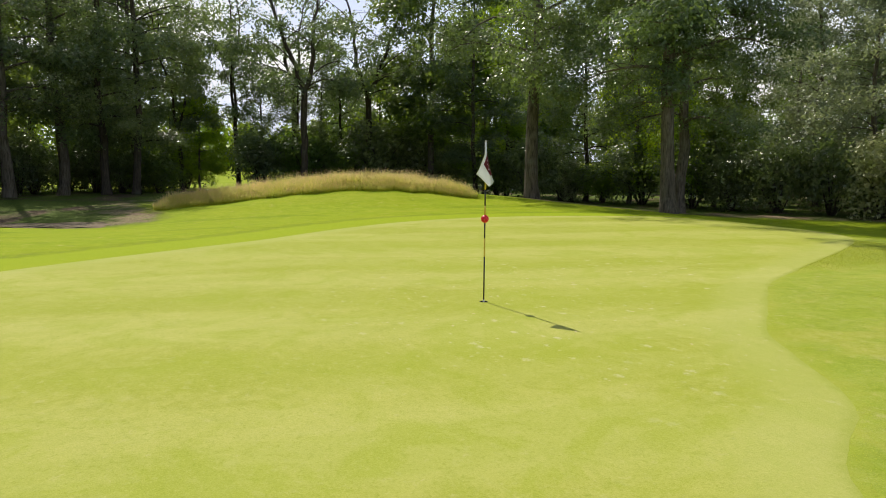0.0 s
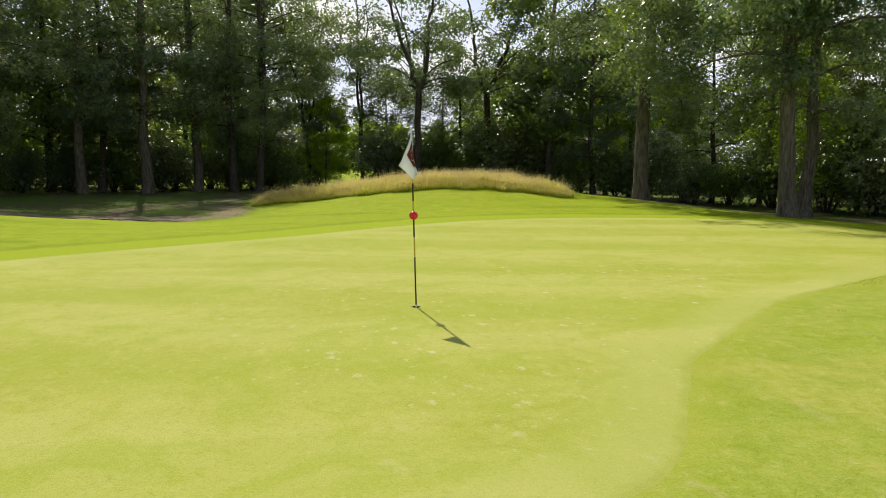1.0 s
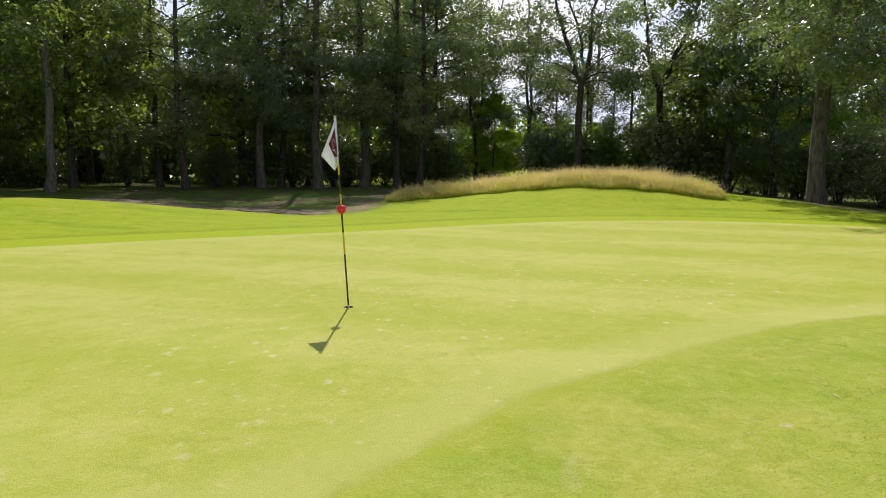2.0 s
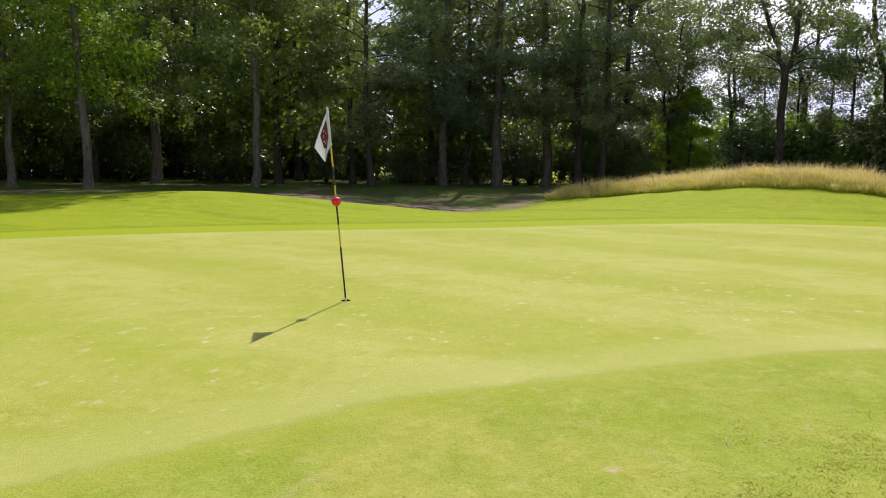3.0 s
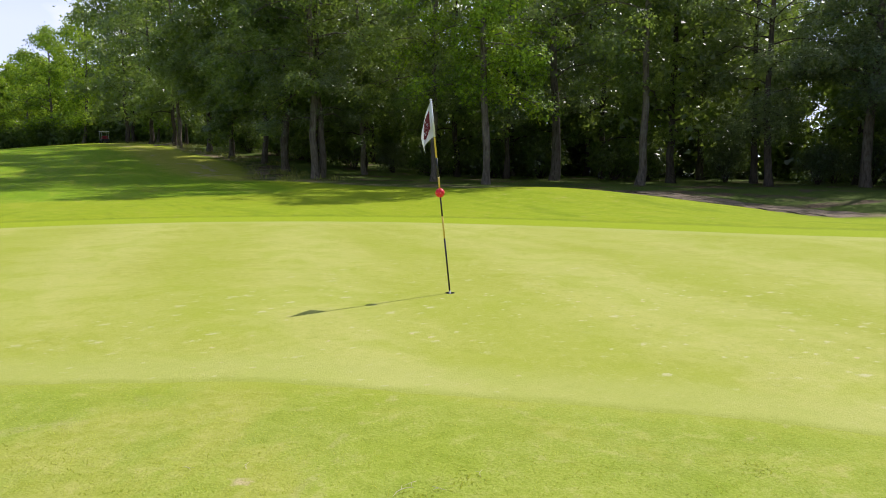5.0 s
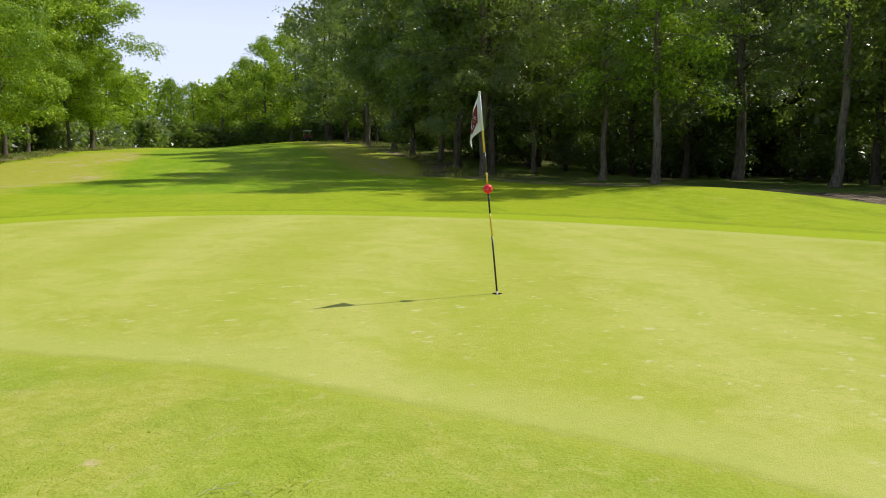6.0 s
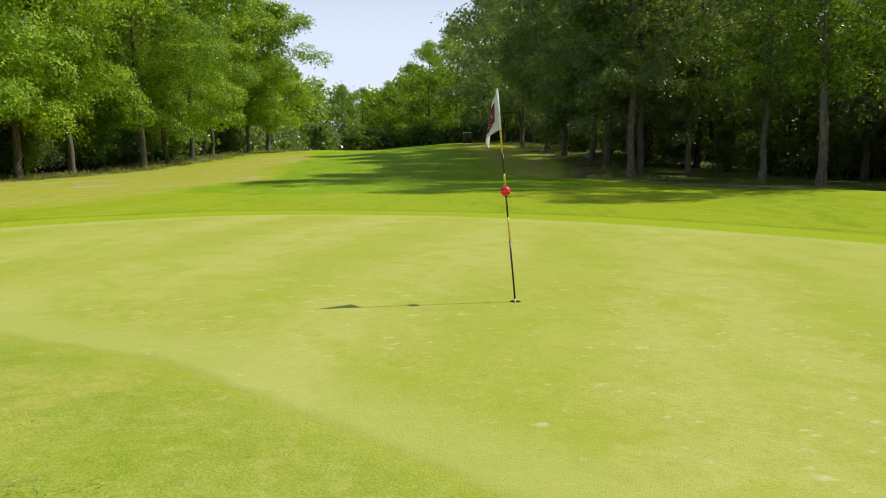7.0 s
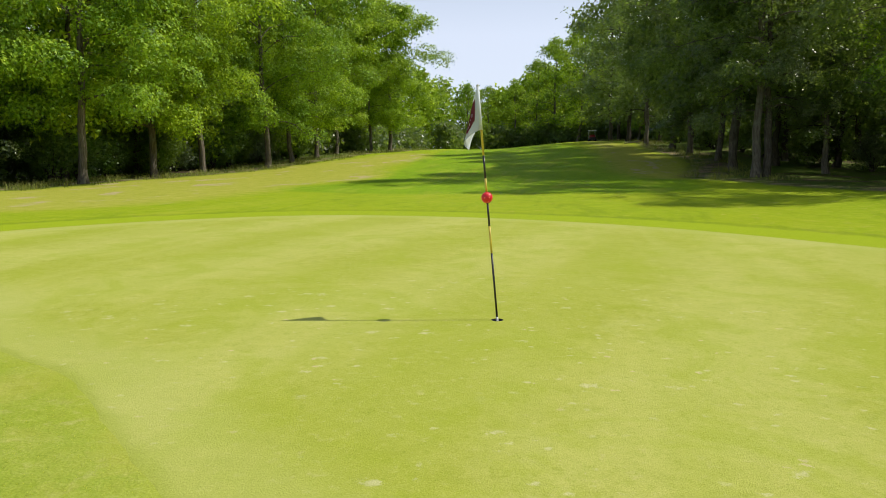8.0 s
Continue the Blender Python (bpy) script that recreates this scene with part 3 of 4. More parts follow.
def build_flagstick():
    stick = thing("flagstick", "leaning black and yellow banded golf flagstick standing in the cup", "flagstick")
    for low, high, mat, label in ((-0.10, 0.035, WHITE_STEEL, "pale metal ferrule"), (0.035, 0.62, BLACK, "black band"), (0.62, 0.865, YELLOW, "yellow band"),
                                  (0.865, 1.075, BLACK, "black band"), (1.16, 1.295, YELLOW, "yellow band"), (1.295, 1.50, BLACK, "black band"),
                                  (1.50, 2.11, YELLOW, "yellow band")):
        bm = bmesh.new()
        ring_tube(bm, up_stick(low), up_stick(high), 0.0098 if low > 0 else 0.0115, 0.0095 if low > 0 else 0.0115)
        part("band" if low > 0 else "ferrule", bm, mat, stick, label)
    bm = bmesh.new()
    bmesh.ops.create_uvsphere(bm, u_segments=12, v_segments=8, radius=0.014, matrix=Matrix.Translation(up_stick(2.118)))
    for f in bm.faces:
        f.smooth = True
    part("cap", bm, WHITE_STEEL, stick, "small pale cap")

    # perforated ball threaded on the stick
    ball_at = Matrix.Translation(up_stick(1.122)) @ STICK_WAY.to_track_quat("Z", "Y").to_matrix().to_4x4()
    bm = bmesh.new()
    bmesh.ops.create_uvsphere(bm, u_segments=32, v_segments=20, radius=0.051, matrix=ball_at)
    for f in bm.faces:
        f.smooth = True
    ball = part("ball", bm, RED, stick, "bright red perforated plastic ball")
    for lat, count in ((-50, 5), (0, 7), (50, 5)):
        for i in range(count):
            a, b = 2 * math.pi * (i + (0.5 if lat else 0)) / count, radians(lat)
            way = Vector((math.cos(a) * math.cos(b), math.sin(a) * math.cos(b), math.sin(b)))
            bm = bmesh.new()
            m = ball_at @ Matrix.Translation(way * 0.0495) @ way.to_track_quat("Z", "Y").to_matrix().to_4x4()
            bmesh.ops.create_cone(bm, cap_ends=True, segments=12, radius1=0.0085, radius2=0.007, depth=0.004, matrix=m)
            part("vent_hole", bm, DEEP_RED, ball)

    # the cloth hangs from its top corner: the free end swings round and sags below the sleeve
    fold = Vector((-0.80, -0.60, 0)).normalized()
    nu, nv = 22, 18
    high_corner, low_corner = up_stick(1.705) + Vector((-0.075, 0.165, 0)), up_stick(1.545) + Vector((-0.135, -0.005, 0))

    def cloth(u, v, lift=0.0):
        free = high_corner.lerp(low_corner, v)
        q = up_stick(2.105 - 0.375 * v).lerp(free, u)
        belly = math.sin(math.pi * u ** 0.85)
        q += Vector((-0.082, -0.045, -0.012)) * (belly * (0.45 + 0.55 * v))
        q += fold * (0.010 * u * math.sin(9.0 * u - 4.0 * v) + lift)
        return q

    grid = [[cloth(i / nu, j / nv) for j in range(nv + 1)] for i in range(nu + 1)]
    bm = bmesh.new()
    vs = [[bm.verts.new(q) for q in row] for row in grid]
    for i in range(nu):
        for j in range(nv):
            f = bm.faces.new((vs[i][j], vs[i + 1][j], vs[i + 1][j + 1], vs[i][j + 1]))
            f.smooth = True
    bmesh.ops.solidify(bm, geom=bm.faces[:], thickness=0.0015)
    flag = part("flag", bm, CLOTH, stick, "limp white cloth flag with a maroon emblem")
    bm = bmesh.new()
    ring_tube(bm, up_stick(1.727), up_stick(2.108), 0.0125, 0.0125, 10)
    part("sleeve", bm, CLOTH, flag)

    def printed(inside, name, material, lift):
        for s in (-1, 1):
            bm = bmesh.new()
            k = 34
            put = {}
            for i in range(k):
                for j in range(k):
                    cells = [((i + a) / k, (j + b) / k) for a, b in ((0, 0), (1, 0), (1, 1), (0, 1))]
                    if inside((i + 0.5) / k, (j + 0.5) / k):
                        vs4 = []
                        for u, v in cells:
                            if (u, v) not in put:
                                put[(u, v)] = bm.verts.new(cloth(u, v, s * lift))
                            vs4.append(put[(u, v)])
                        bm.faces.new(vs4).smooth = True
            part(name, bm, material, flag, "maroon shield print with pale curls" if name == "emblem" else "pale curl in the print")

    def shield(u, v):
        return abs(u - 0.36) < 0.24 and 0.14 < v < 0.86 and (v < 0.68 or abs(u - 0.36) < (0.86 - v) * 1.4) and not curl(u, v)

    def curl(u, v):
        r = math.hypot((u - 0.36) / 0.24, (v - 0.48) / 0.34)
        a = math.atan2(v - 0.48, u - 0.36)
        return abs(r - 0.5 - 0.14 * math.cos(4 * a)) < 0.045

    printed(shield, "emblem", MAROON, 0.0035)


def build_cup():
    bm = bmesh.new()
    n = 24
    rows = []
    for r, z in ((0.056, 0.0075), (0.052, 0.0075), (0.052, -0.12), (0.001, -0.12)):
        rows.append([bm.verts.new((r * math.cos(2 * math.pi * i / n), r * math.sin(2 * math.pi * i / n), z + float(land(0, 0)))) for i in range(n)])
    for lo, hi in zip(rows, rows[1:]):
        for i in range(n):
            bm.faces.new((lo[i], lo[(i + 1) % n], hi[(i + 1) % n], hi[i]))
    me = bpy.data.meshes.new("hole_cup")
    bm.to_mesh(me)
    bm.free()
    me.materials.append(CUP)
    tagged(new("hole_cup", me), "dark round cup sunk into the putting surface", "golf hole")


build_flagstick()
build_cup()


# ---- trees ----
def tube_rows(verts, faces, path, radii, seg):
    path = [Vector(p) for p in path]
    start = len(verts)
    for k, p in enumerate(path):
        way = (path[min(k + 1, len(path) - 1)] - path[max(k - 1, 0)]).normalized()
        a = way.orthogonal().normalized() if abs(way.z) < 0.7 else way.cross(Vector((0, 1, 0))).normalized()
        b = way.cross(a)
        for i in range(seg):
            t = 2 * math.pi * i / seg
            r = radii[k] * (1 + (0.10 * math.sin(3 * t + k) if seg > 6 else 0))
            verts.append(tuple(p + a * (r * math.cos(t)) + b * (r * math.sin(t))))
    for k in range(len(path) - 1):
        for i in range(seg):
            a, b = start + k * seg + i, start + k * seg + (i + 1) % seg
            faces.append((a, b, b + seg, a + seg))


def leaf_cloud(rng, centres, radii, count, size, flat=0.7, up=0.4, coarse_from=12.0, coarse=1.0, thin=1.0, per=7):
    """Sprays of small pointed leaves on the shells of the clumps; those high up are fewer and coarser."""
    high = smoothstep(coarse_from - 1.5, coarse_from + 1.5, centres[:, 2])
    grow = 1 + (coarse - 1) * high
    w = radii ** 2 / grow ** 2 * (1 + (thin - 1) * high)
    sprays = count // per
    pick = rng.choice(len(centres), sprays, p=w / w.sum())
    d = rng.normal(size=(sprays, 3)) + np.array([0, 0, 0.35])
    d /= np.linalg.norm(d, axis=1)[:, None]
    r = rng.random(sprays) ** 0.16 * rng.uniform(0.82, 1.18, sprays)
    mid = centres[pick] + d * (r * radii[pick])[:, None] * np.array([1, 1, flat])
    face = d * 0.95 + rng.normal(0, 0.22, (sprays, 3)) + np.array([0, 0, up])
    face /= np.linalg.norm(face, axis=1)[:, None]
    n = sprays * per
    nrm = np.repeat(face, per, 0) + rng.normal(0, 0.26, (n, 3))
    nrm /= np.linalg.norm(nrm, axis=1)[:, None]
    s = size * np.repeat(grow[pick], per) * rng.uniform(0.6, 1.35, n)
    off = rng.normal(size=(n, 3)) * (s * 1.25)[:, None]
    fr = np.repeat(face, per, 0)
    off -= fr * (np.sum(off * fr, 1) * 0.75)[:, None]
    pos = np.repeat(mid, per, 0) + off
    a = np.cross(nrm, rng.normal(size=(n, 3)))
    a /= np.linalg.norm(a, axis=1)[:, None]
    b = np.cross(nrm, a)
    la, wb = a * s[:, None], b * (s * 0.46)[:, None]
    v = np.stack([pos - la * 0.5 - wb * 0.6, pos - la * 0.15 + wb, pos + la * 0.55 - wb * 0.2], 1).reshape(-1, 3)
    return v, np.arange(n * 3).reshape(-1, 3)


def make_tree(seed, name, label, height, crown_base, spread, girth, limbs, leaves, leaf_size, bark, leaf, category="tree", fork=0.0, droop=0.3,
              clump=1.0, climb=(0.35, 0.85), flat=0.62, up=0.55, coarse_from=12.0, coarse=1.0, thin=1.0, skirt=8, bare=0.0):
    """A tapered trunk, ascending limbs with side branches, and leaf clumps at their ends. Built once; the copies are placed later."""
    rng = np.random.default_rng(seed)
    tree = thing(name, label, category)
    verts, faces = [], []
    n, top = 13, height * 0.95

    def stem(base, lean, h0, h1, r0, wobble):
        pts, rad = [], []
        for k in range(n):
            t = (k / (n - 1)) ** 1.25
            z = h0 + (h1 - h0) * t
            pts.append(Vector((base[0] + lean[0] * t + wobble[k][0], base[1] + lean[1] * t + wobble[k][1], z)))
            flare = 0.5 * math.exp(-max(z, 0) / 0.28) if h0 < 0 else 0
            rad.append(r0 * ((1 - t) ** 0.75 * 0.93 + 0.07 + flare) * rng.uniform(0.93, 1.07))
        return pts, rad

    def sway(amount):
        w = rng.normal(0, amount, (n, 2)).cumsum(0)
        return w - w[0]

    stems = []
    if fork > 0:
        pts, rad = stem((0, 0), (0, 0), -0.25, fork * 1.02, girth, sway(0.05))
        rad = [girth * (1 + 0.5 * math.exp(-max(p.z, 0) / 0.28) - 0.22 * i / n) for i, p in enumerate(pts)]
        tube_rows(verts, faces, pts, rad, 12)
        a = rng.uniform(0, math.pi)
        for k in range(2):
            lean = (math.cos(a + math.pi * k) * spread * 0.45, math.sin(a + math.pi * k) * spread * 0.45)
            stems.append(stem(tuple(pts[-1])[:2], lean, fork, top * rng.uniform(0.86, 1.0), girth * 0.62, sway(0.14)))
    else:
        stems.append(stem((0, 0), (rng.normal(0, 0.5), rng.normal(0, 0.5)), -0.25, top, girth, sway(0.09)))
    for p, r in stems:
        tube_rows(verts, faces, p, r, 12)

    def on_stem(p, r, z):
        k = next(j for j in range(1, n) if p[j].z >= min(z, p[-1].z - 1e-4))
        f = min(max((z - p[k - 1].z) / (p[k].z - p[k - 1].z), 0), 1)
        return p[k - 1].lerp(p[k], f), r[k]

    centres, radii = [], []
    size = clump * (spread / 4.4) ** 0.5

    def leafy(at, low, high):
        centres.append(at)
        radii.append(size * rng.uniform(low, high))

    for i in range(limbs):
        p, r = stems[i % len(stems)]
        t = (i + rng.random() * 0.9) / limbs
        start, rr = on_stem(p, r, crown_base + (top - crown_base) * t)
        az = i * 2.39996 + rng.normal(0, 0.45)
        profile = 0.62 + 0.42 * math.sin(math.pi * min(1.0, t * 1.05 + 0.08)) - 0.42 * max(0.0, t - 0.62) / 0.38
        length = spread * profile * rng.uniform(0.62, 1.12)
        rise, fall = rng.uniform(*climb) * (0.6 + 0.9 * t), droop * rng.uniform(0.6, 1.4) * (1.25 - t)
        bend = rng.normal(0, 0.35)
        pts = []
        for q in range(7):
            f = q / 6
            b = az + bend * f
            pts.append(start + Vector((math.cos(b) * length * f, math.sin(b) * length * f, length * (rise * f - (fall + rise * 0.45) * f * f)))
                       + Vector(rng.normal(0, 0.05, 3)) * (f * length * 0.5))
        r0 = min(max(0.028, rr * 0.4), 0.13)
        tube_rows(verts, faces, pts, [r0 * (1 - 0.88 * q / 6) for q in range(7)], 5)
        for q in (2, 3, 4, 5, 6):
            for side in (-1, 1):
                if rng.random() < bare:
                    continue
                b = az + bend * q / 6 + side * rng.uniform(0.4, 1.15)
                reach = length * rng.uniform(0.16, 0.36)
                end = pts[q] + Vector((math.cos(b), math.sin(b), rng.uniform(-0.25, 0.45))) * reach
                if rng.random() < 0.6:
                    tube_rows(verts, faces, [pts[q], pts[q].lerp(end, 0.5) + Vector((0, 0, 0.06 * reach)), end], [r0 * 0.3, r0 * 0.19, 0.008], 3)
                if rng.random() < 0.52:
                    leafy(end, 0.5, 1.1)
        leafy(pts[6], 0.55, 0.95)
    for p, r in stems:
        leafy(p[-1], 0.8, 1.0)
    # short shoots close to the trunk
    for i in range(skirt):
        p, r = stems[i % len(stems)]
        at, rr = on_stem(p, r, crown_base * rng.uniform(0.85, 1.0) + (11.0 - crown_base) * rng.random())
        a = rng.uniform(0, 2 * math.pi)
        leafy(at + Vector((math.cos(a), math.sin(a), rng.uniform(-0.3, 0.3))) * rng.uniform(0.5, 1.3), 0.4, 0.78)
    part("trunk", mesh_of("trunk", verts, faces, bark), bark, tree)
    v, f = leaf_cloud(rng, np.array(centres), np.array(radii), leaves, leaf_size, flat, up, coarse_from, coarse, thin)
    part("crown", mesh_of("crown", v.tolist(), f.tolist(), leaf, smooth=False), leaf, tree)
    return tree


def make_bush(seed, name, label, height, width, leaves, leaf_size, leaf, category="bush"):
    rng = np.random.default_rng(seed)
    bush = thing(name, label, category)
    verts, faces, centres, radii = [], [], [], []
    for i in range(13):
        a, reach = i * 2.4 + rng.normal(0, 0.3), width * 0.5 * rng.uniform(0.15, 0.95)
        h = height * rng.uniform(0.45, 0.92) * (1 - 0.35 * reach / (width * 0.5))
        end = Vector((math.cos(a) * reach, math.sin(a) * reach, h))
        mid = Vector((end.x * 0.4, end.y * 0.4, h * 0.6))
        tube_rows(verts, faces, [(0.05 * math.cos(a), 0.05 * math.sin(a), -0.15), mid, end], [0.04, 0.025, 0.008], 4)
        for f in (0.35, 0.7, 1.0):
            centres.append(mid.lerp(end, f) + Vector(rng.normal(0, 0.2, 3)) - Vector((0, 0, h * 0.25 * (1 - f))))
            radii.append(width * 0.17 * rng.uniform(0.7, 1.3))
    part("stem", mesh_of("stem", verts, faces, BARK_DARK), BARK_DARK, bush)
    v, f = leaf_cloud(rng, np.array(centres), np.array(radii), leaves, leaf_size, 0.8, 0.5)
    v[:, 2] = np.maximum(v[:, 2], 0.02)
    part("foliage", mesh_of("foliage", v.tolist(), f.tolist(), leaf, smooth=False), leaf, bush)
    return bush


def stand(x, y, turn=0.0, size=1.0, tall=None, lean=(0, 0), sink=0.0):
    z = float(land(x, y)) - sink
    m = pose(x, y, z, lean[0], lean[1], turn)
    return m @ Matrix.Diagonal((size, size, tall or size, 1))


class Plot:
    """Puts a kind down: the first time the built one itself, then copies of it."""

    def __init__(self, tree):
        self.tree, self.used = tree, False

    def put(self, m, label="", group=""):
        if self.used:
            own = self.tree.scale
            ob = copy_thing(self.tree, m @ Matrix.Diagonal((1 / own.x, 1 / own.y, 1 / own.z, 1)))
        else:
            ob, self.used = self.tree, True
            ob.matrix_basis = m
        return tagged(ob, label, "", group)


OAK_WAY = dict(clump=1.25, climb=(0.45, 1.05), flat=0.6, up=0.3)
HIGH = dict(coarse_from=10.5, coarse=1.4, thin=0.25)
TALL = dict(coarse_from=11.0, coarse=1.4, thin=0.6)
OAKS = [Plot(make_tree(11, "oak_tree", "broad oak with sunlit fresh green leaves at the wood edge", 20, 4.4, 6.0, 0.25, 27, 56000, 0.18, BARK_OAK, LEAF_OAK, skirt=8, coarse=1.5, **OAK_WAY)),
        Plot(make_tree(12, "oak_tree", "tall oak with a dense green crown at the wood edge", 21, 3.3, 6.2, 0.27, 28, 56000, 0.18, BARK_OAK, LEAF_OAK, coarse=1.5, **OAK_WAY)),
        Plot(make_tree(13, "oak_tree", "leafy oak with low hanging branches", 18, 3.2, 5.8, 0.22, 26, 52000, 0.18, BARK_OAK, LEAF_OAK, droop=0.45, coarse=1.5, **OAK_WAY))]
GREYS = [Plot(make_tree(21, "grey_trunk_tree", "slender tree with a pale grey trunk and high crown", 25, 4.8, 5.0, 0.215, 32, 24000, 0.165, BARK_GREY, LEAF_OAK, skirt=46, droop=0.4, **TALL)),
         Plot(make_tree(22, "grey_trunk_tree", "straight tree with a pale lichened trunk", 25, 4.6, 4.8, 0.20, 32, 24000, 0.165, BARK_GREY, LEAF_HALF_SHADE, skirt=46, droop=0.45, **TALL)),
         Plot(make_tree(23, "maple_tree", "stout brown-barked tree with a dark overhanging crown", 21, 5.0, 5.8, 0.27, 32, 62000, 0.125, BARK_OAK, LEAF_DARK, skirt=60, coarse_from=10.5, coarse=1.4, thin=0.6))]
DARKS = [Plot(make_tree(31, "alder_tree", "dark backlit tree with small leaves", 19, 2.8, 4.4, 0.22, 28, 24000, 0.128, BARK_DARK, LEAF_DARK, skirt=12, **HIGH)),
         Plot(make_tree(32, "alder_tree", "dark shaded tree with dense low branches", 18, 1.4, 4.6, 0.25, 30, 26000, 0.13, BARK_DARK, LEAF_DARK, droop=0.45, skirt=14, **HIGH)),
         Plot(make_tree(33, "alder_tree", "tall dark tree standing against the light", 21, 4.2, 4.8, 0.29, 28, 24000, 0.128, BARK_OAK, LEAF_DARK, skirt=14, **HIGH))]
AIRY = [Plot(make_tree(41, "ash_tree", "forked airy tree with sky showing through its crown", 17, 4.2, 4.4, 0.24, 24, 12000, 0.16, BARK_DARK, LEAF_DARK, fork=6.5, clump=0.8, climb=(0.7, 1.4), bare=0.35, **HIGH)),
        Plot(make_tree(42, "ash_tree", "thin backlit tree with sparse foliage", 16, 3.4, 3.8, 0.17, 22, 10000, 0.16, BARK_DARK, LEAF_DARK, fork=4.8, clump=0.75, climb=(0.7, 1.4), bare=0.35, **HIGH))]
EASTS = [Plot(make_tree(14, "oak_tree", "tall oak with a crown coloured deep green as if shaded", 23, 4.6, 5.4, 0.28, 26, 32000, 0.28, BARK_OAK, LEAF_SHADE, thin=0.75, **OAK_WAY)),
         Plot(make_tree(15, "oak_tree", "oak with low branches over the rough, leaves coloured dark as if shaded", 22, 4.2, 5.2, 0.26, 26, 32000, 0.28, BARK_OAK, LEAF_SHADE, droop=0.4, thin=0.75, **OAK_WAY))]
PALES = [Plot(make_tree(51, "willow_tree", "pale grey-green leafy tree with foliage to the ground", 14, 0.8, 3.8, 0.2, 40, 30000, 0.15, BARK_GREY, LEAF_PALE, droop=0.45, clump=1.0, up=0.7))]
FARS = [Plot(make_tree(61, "woodland_tree", "woodland tree deep in the stand", 19, 2.4, 4.8, 0.24, 22, 7600, 0.35, BARK_DARK, LEAF_SHADE, **OAK_WAY)),
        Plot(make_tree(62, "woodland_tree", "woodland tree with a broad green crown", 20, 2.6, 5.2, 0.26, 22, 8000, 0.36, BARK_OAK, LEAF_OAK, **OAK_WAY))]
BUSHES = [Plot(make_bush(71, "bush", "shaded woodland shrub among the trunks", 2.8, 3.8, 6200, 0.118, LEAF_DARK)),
          Plot(make_bush(72, "bush", "bright green shrub under the trees", 3.4, 3.8, 6200, 0.122, LEAF_BUSH)),
          Plot(make_bush(73, "bush", "pale leafy shrub catching the sun", 2.8, 3.0, 6200, 0.118, LEAF_PALE)),
          # the darkest shrub: canopy shade put into its leaf colour
          Plot(make_bush(74, "bush", "shrub under the oaks, deep shade put in its leaf colour", 3.0, 4.0, 4200, 0.18, LEAF_SHADE))]

# front trees: kind, place, turn, size
FRONT = [
    (GREYS, 0, 17.6, 27.7, 20, 1.0), (GREYS, 1, 25.4, 23.8, 40, 1.12), (DARKS, 0, 32.9, 22.1, 160, 0.9), (GREYS, 1, 17.1, 33.1, 90, 0.95),
    (DARKS, 2, 25.6, 32.0, 210, 1.05), (GREYS, 1, 11.1, 38.1, 130, 1.18), (GREYS, 1, 16.2, 42.1, 250, 0.9), (GREYS, 1, 8.6, 76.0, 300, 1.05),
    (GREYS, 2, 16.3, -15.1, 75, 1.1), (DARKS, 2, 18.03, -16.88, 200, 0.85), (DARKS, 2, 23.8, -12.5, 330, 1.1), (AIRY, 0, 40.4, -8.1, 10, 1.0),
    (AIRY, 0, 35.8, -2.9, 150, 0.95), (AIRY, 1, 46.0, 0.4, 60, 1.05), (AIRY, 1, 44.9, 4.2, 200, 0.9), (DARKS, 0, 37.0, 8.2, 20, 1.05),
    (DARKS, 2, 37.6, 10.6, 140, 1.0), (DARKS, 0, 36.0, 6.6, 260, 0.95), (DARKS, 2, 35.0, 12.8, 60, 1.0), (DARKS, 0, 37.0, 16.0, 300, 0.95), (DARKS, 2, 34.0, 16.0, 30, 0.9), (DARKS, 0, 29.5, 18.5, 100, 0.9),
    (AIRY, 0, 47.0, -4.0, 250, 1.0), (DARKS, 0, 34.0, -13.5, 80, 0.7), (DARKS, 2, 11.8, 38.9, 200, 0.8), (DARKS, 1, 29.0, -18.5, 10, 0.6), (AIRY, 1, 51.0, 5.0, 20, 1.1),
    (FARS, 1, 26.0, -19.5, 20, 0.5), (EASTS, 0, 22.0, -22.0, 120, 0.38), (EASTS, 1, 27.5, -24.0, 30, 0.42), (FARS, 1, 21.2, -19.6, 200, 0.3), (OAKS, 1, 37.5, -15.5, 220, 0.5),
    (DARKS, 0, 44.0, -5.5, 20, 0.5), (OAKS, 0, 46.5, -10.5, 100, 0.45), (DARKS, 0, 47.5, -1.5, 190, 0.5), (OAKS, 2, 45.5, 3.0, 40, 0.38),
    (EASTS, 1, 38.8, -12.0, 40, 0.9), (DARKS, 1, 26.5, -27.0, 150, 0.5), (DARKS, 1, 36.0, -16.5, 280, 0.6), (DARKS, 0, 45.5, 7.0, 90, 1.05), (DARKS, 2, 49.5, 10.0, 10, 1.0),
    (FARS, 0, 53.0, 11.5, 70, 0.95), (FARS, 0, 56.5, 15.5, 190, 1.0), (FARS, 0, 50.5, 8.2, 310, 0.85), (DARKS, 1, 43.2, -3.6, 200, 0.5), (DARKS, 1, 42.5, -6.6, 20, 0.55),
]
for kinds, k, x, y, turn, size in FRONT:
    kinds[k].put(stand(x, y, turn, size), group="trees round the green")
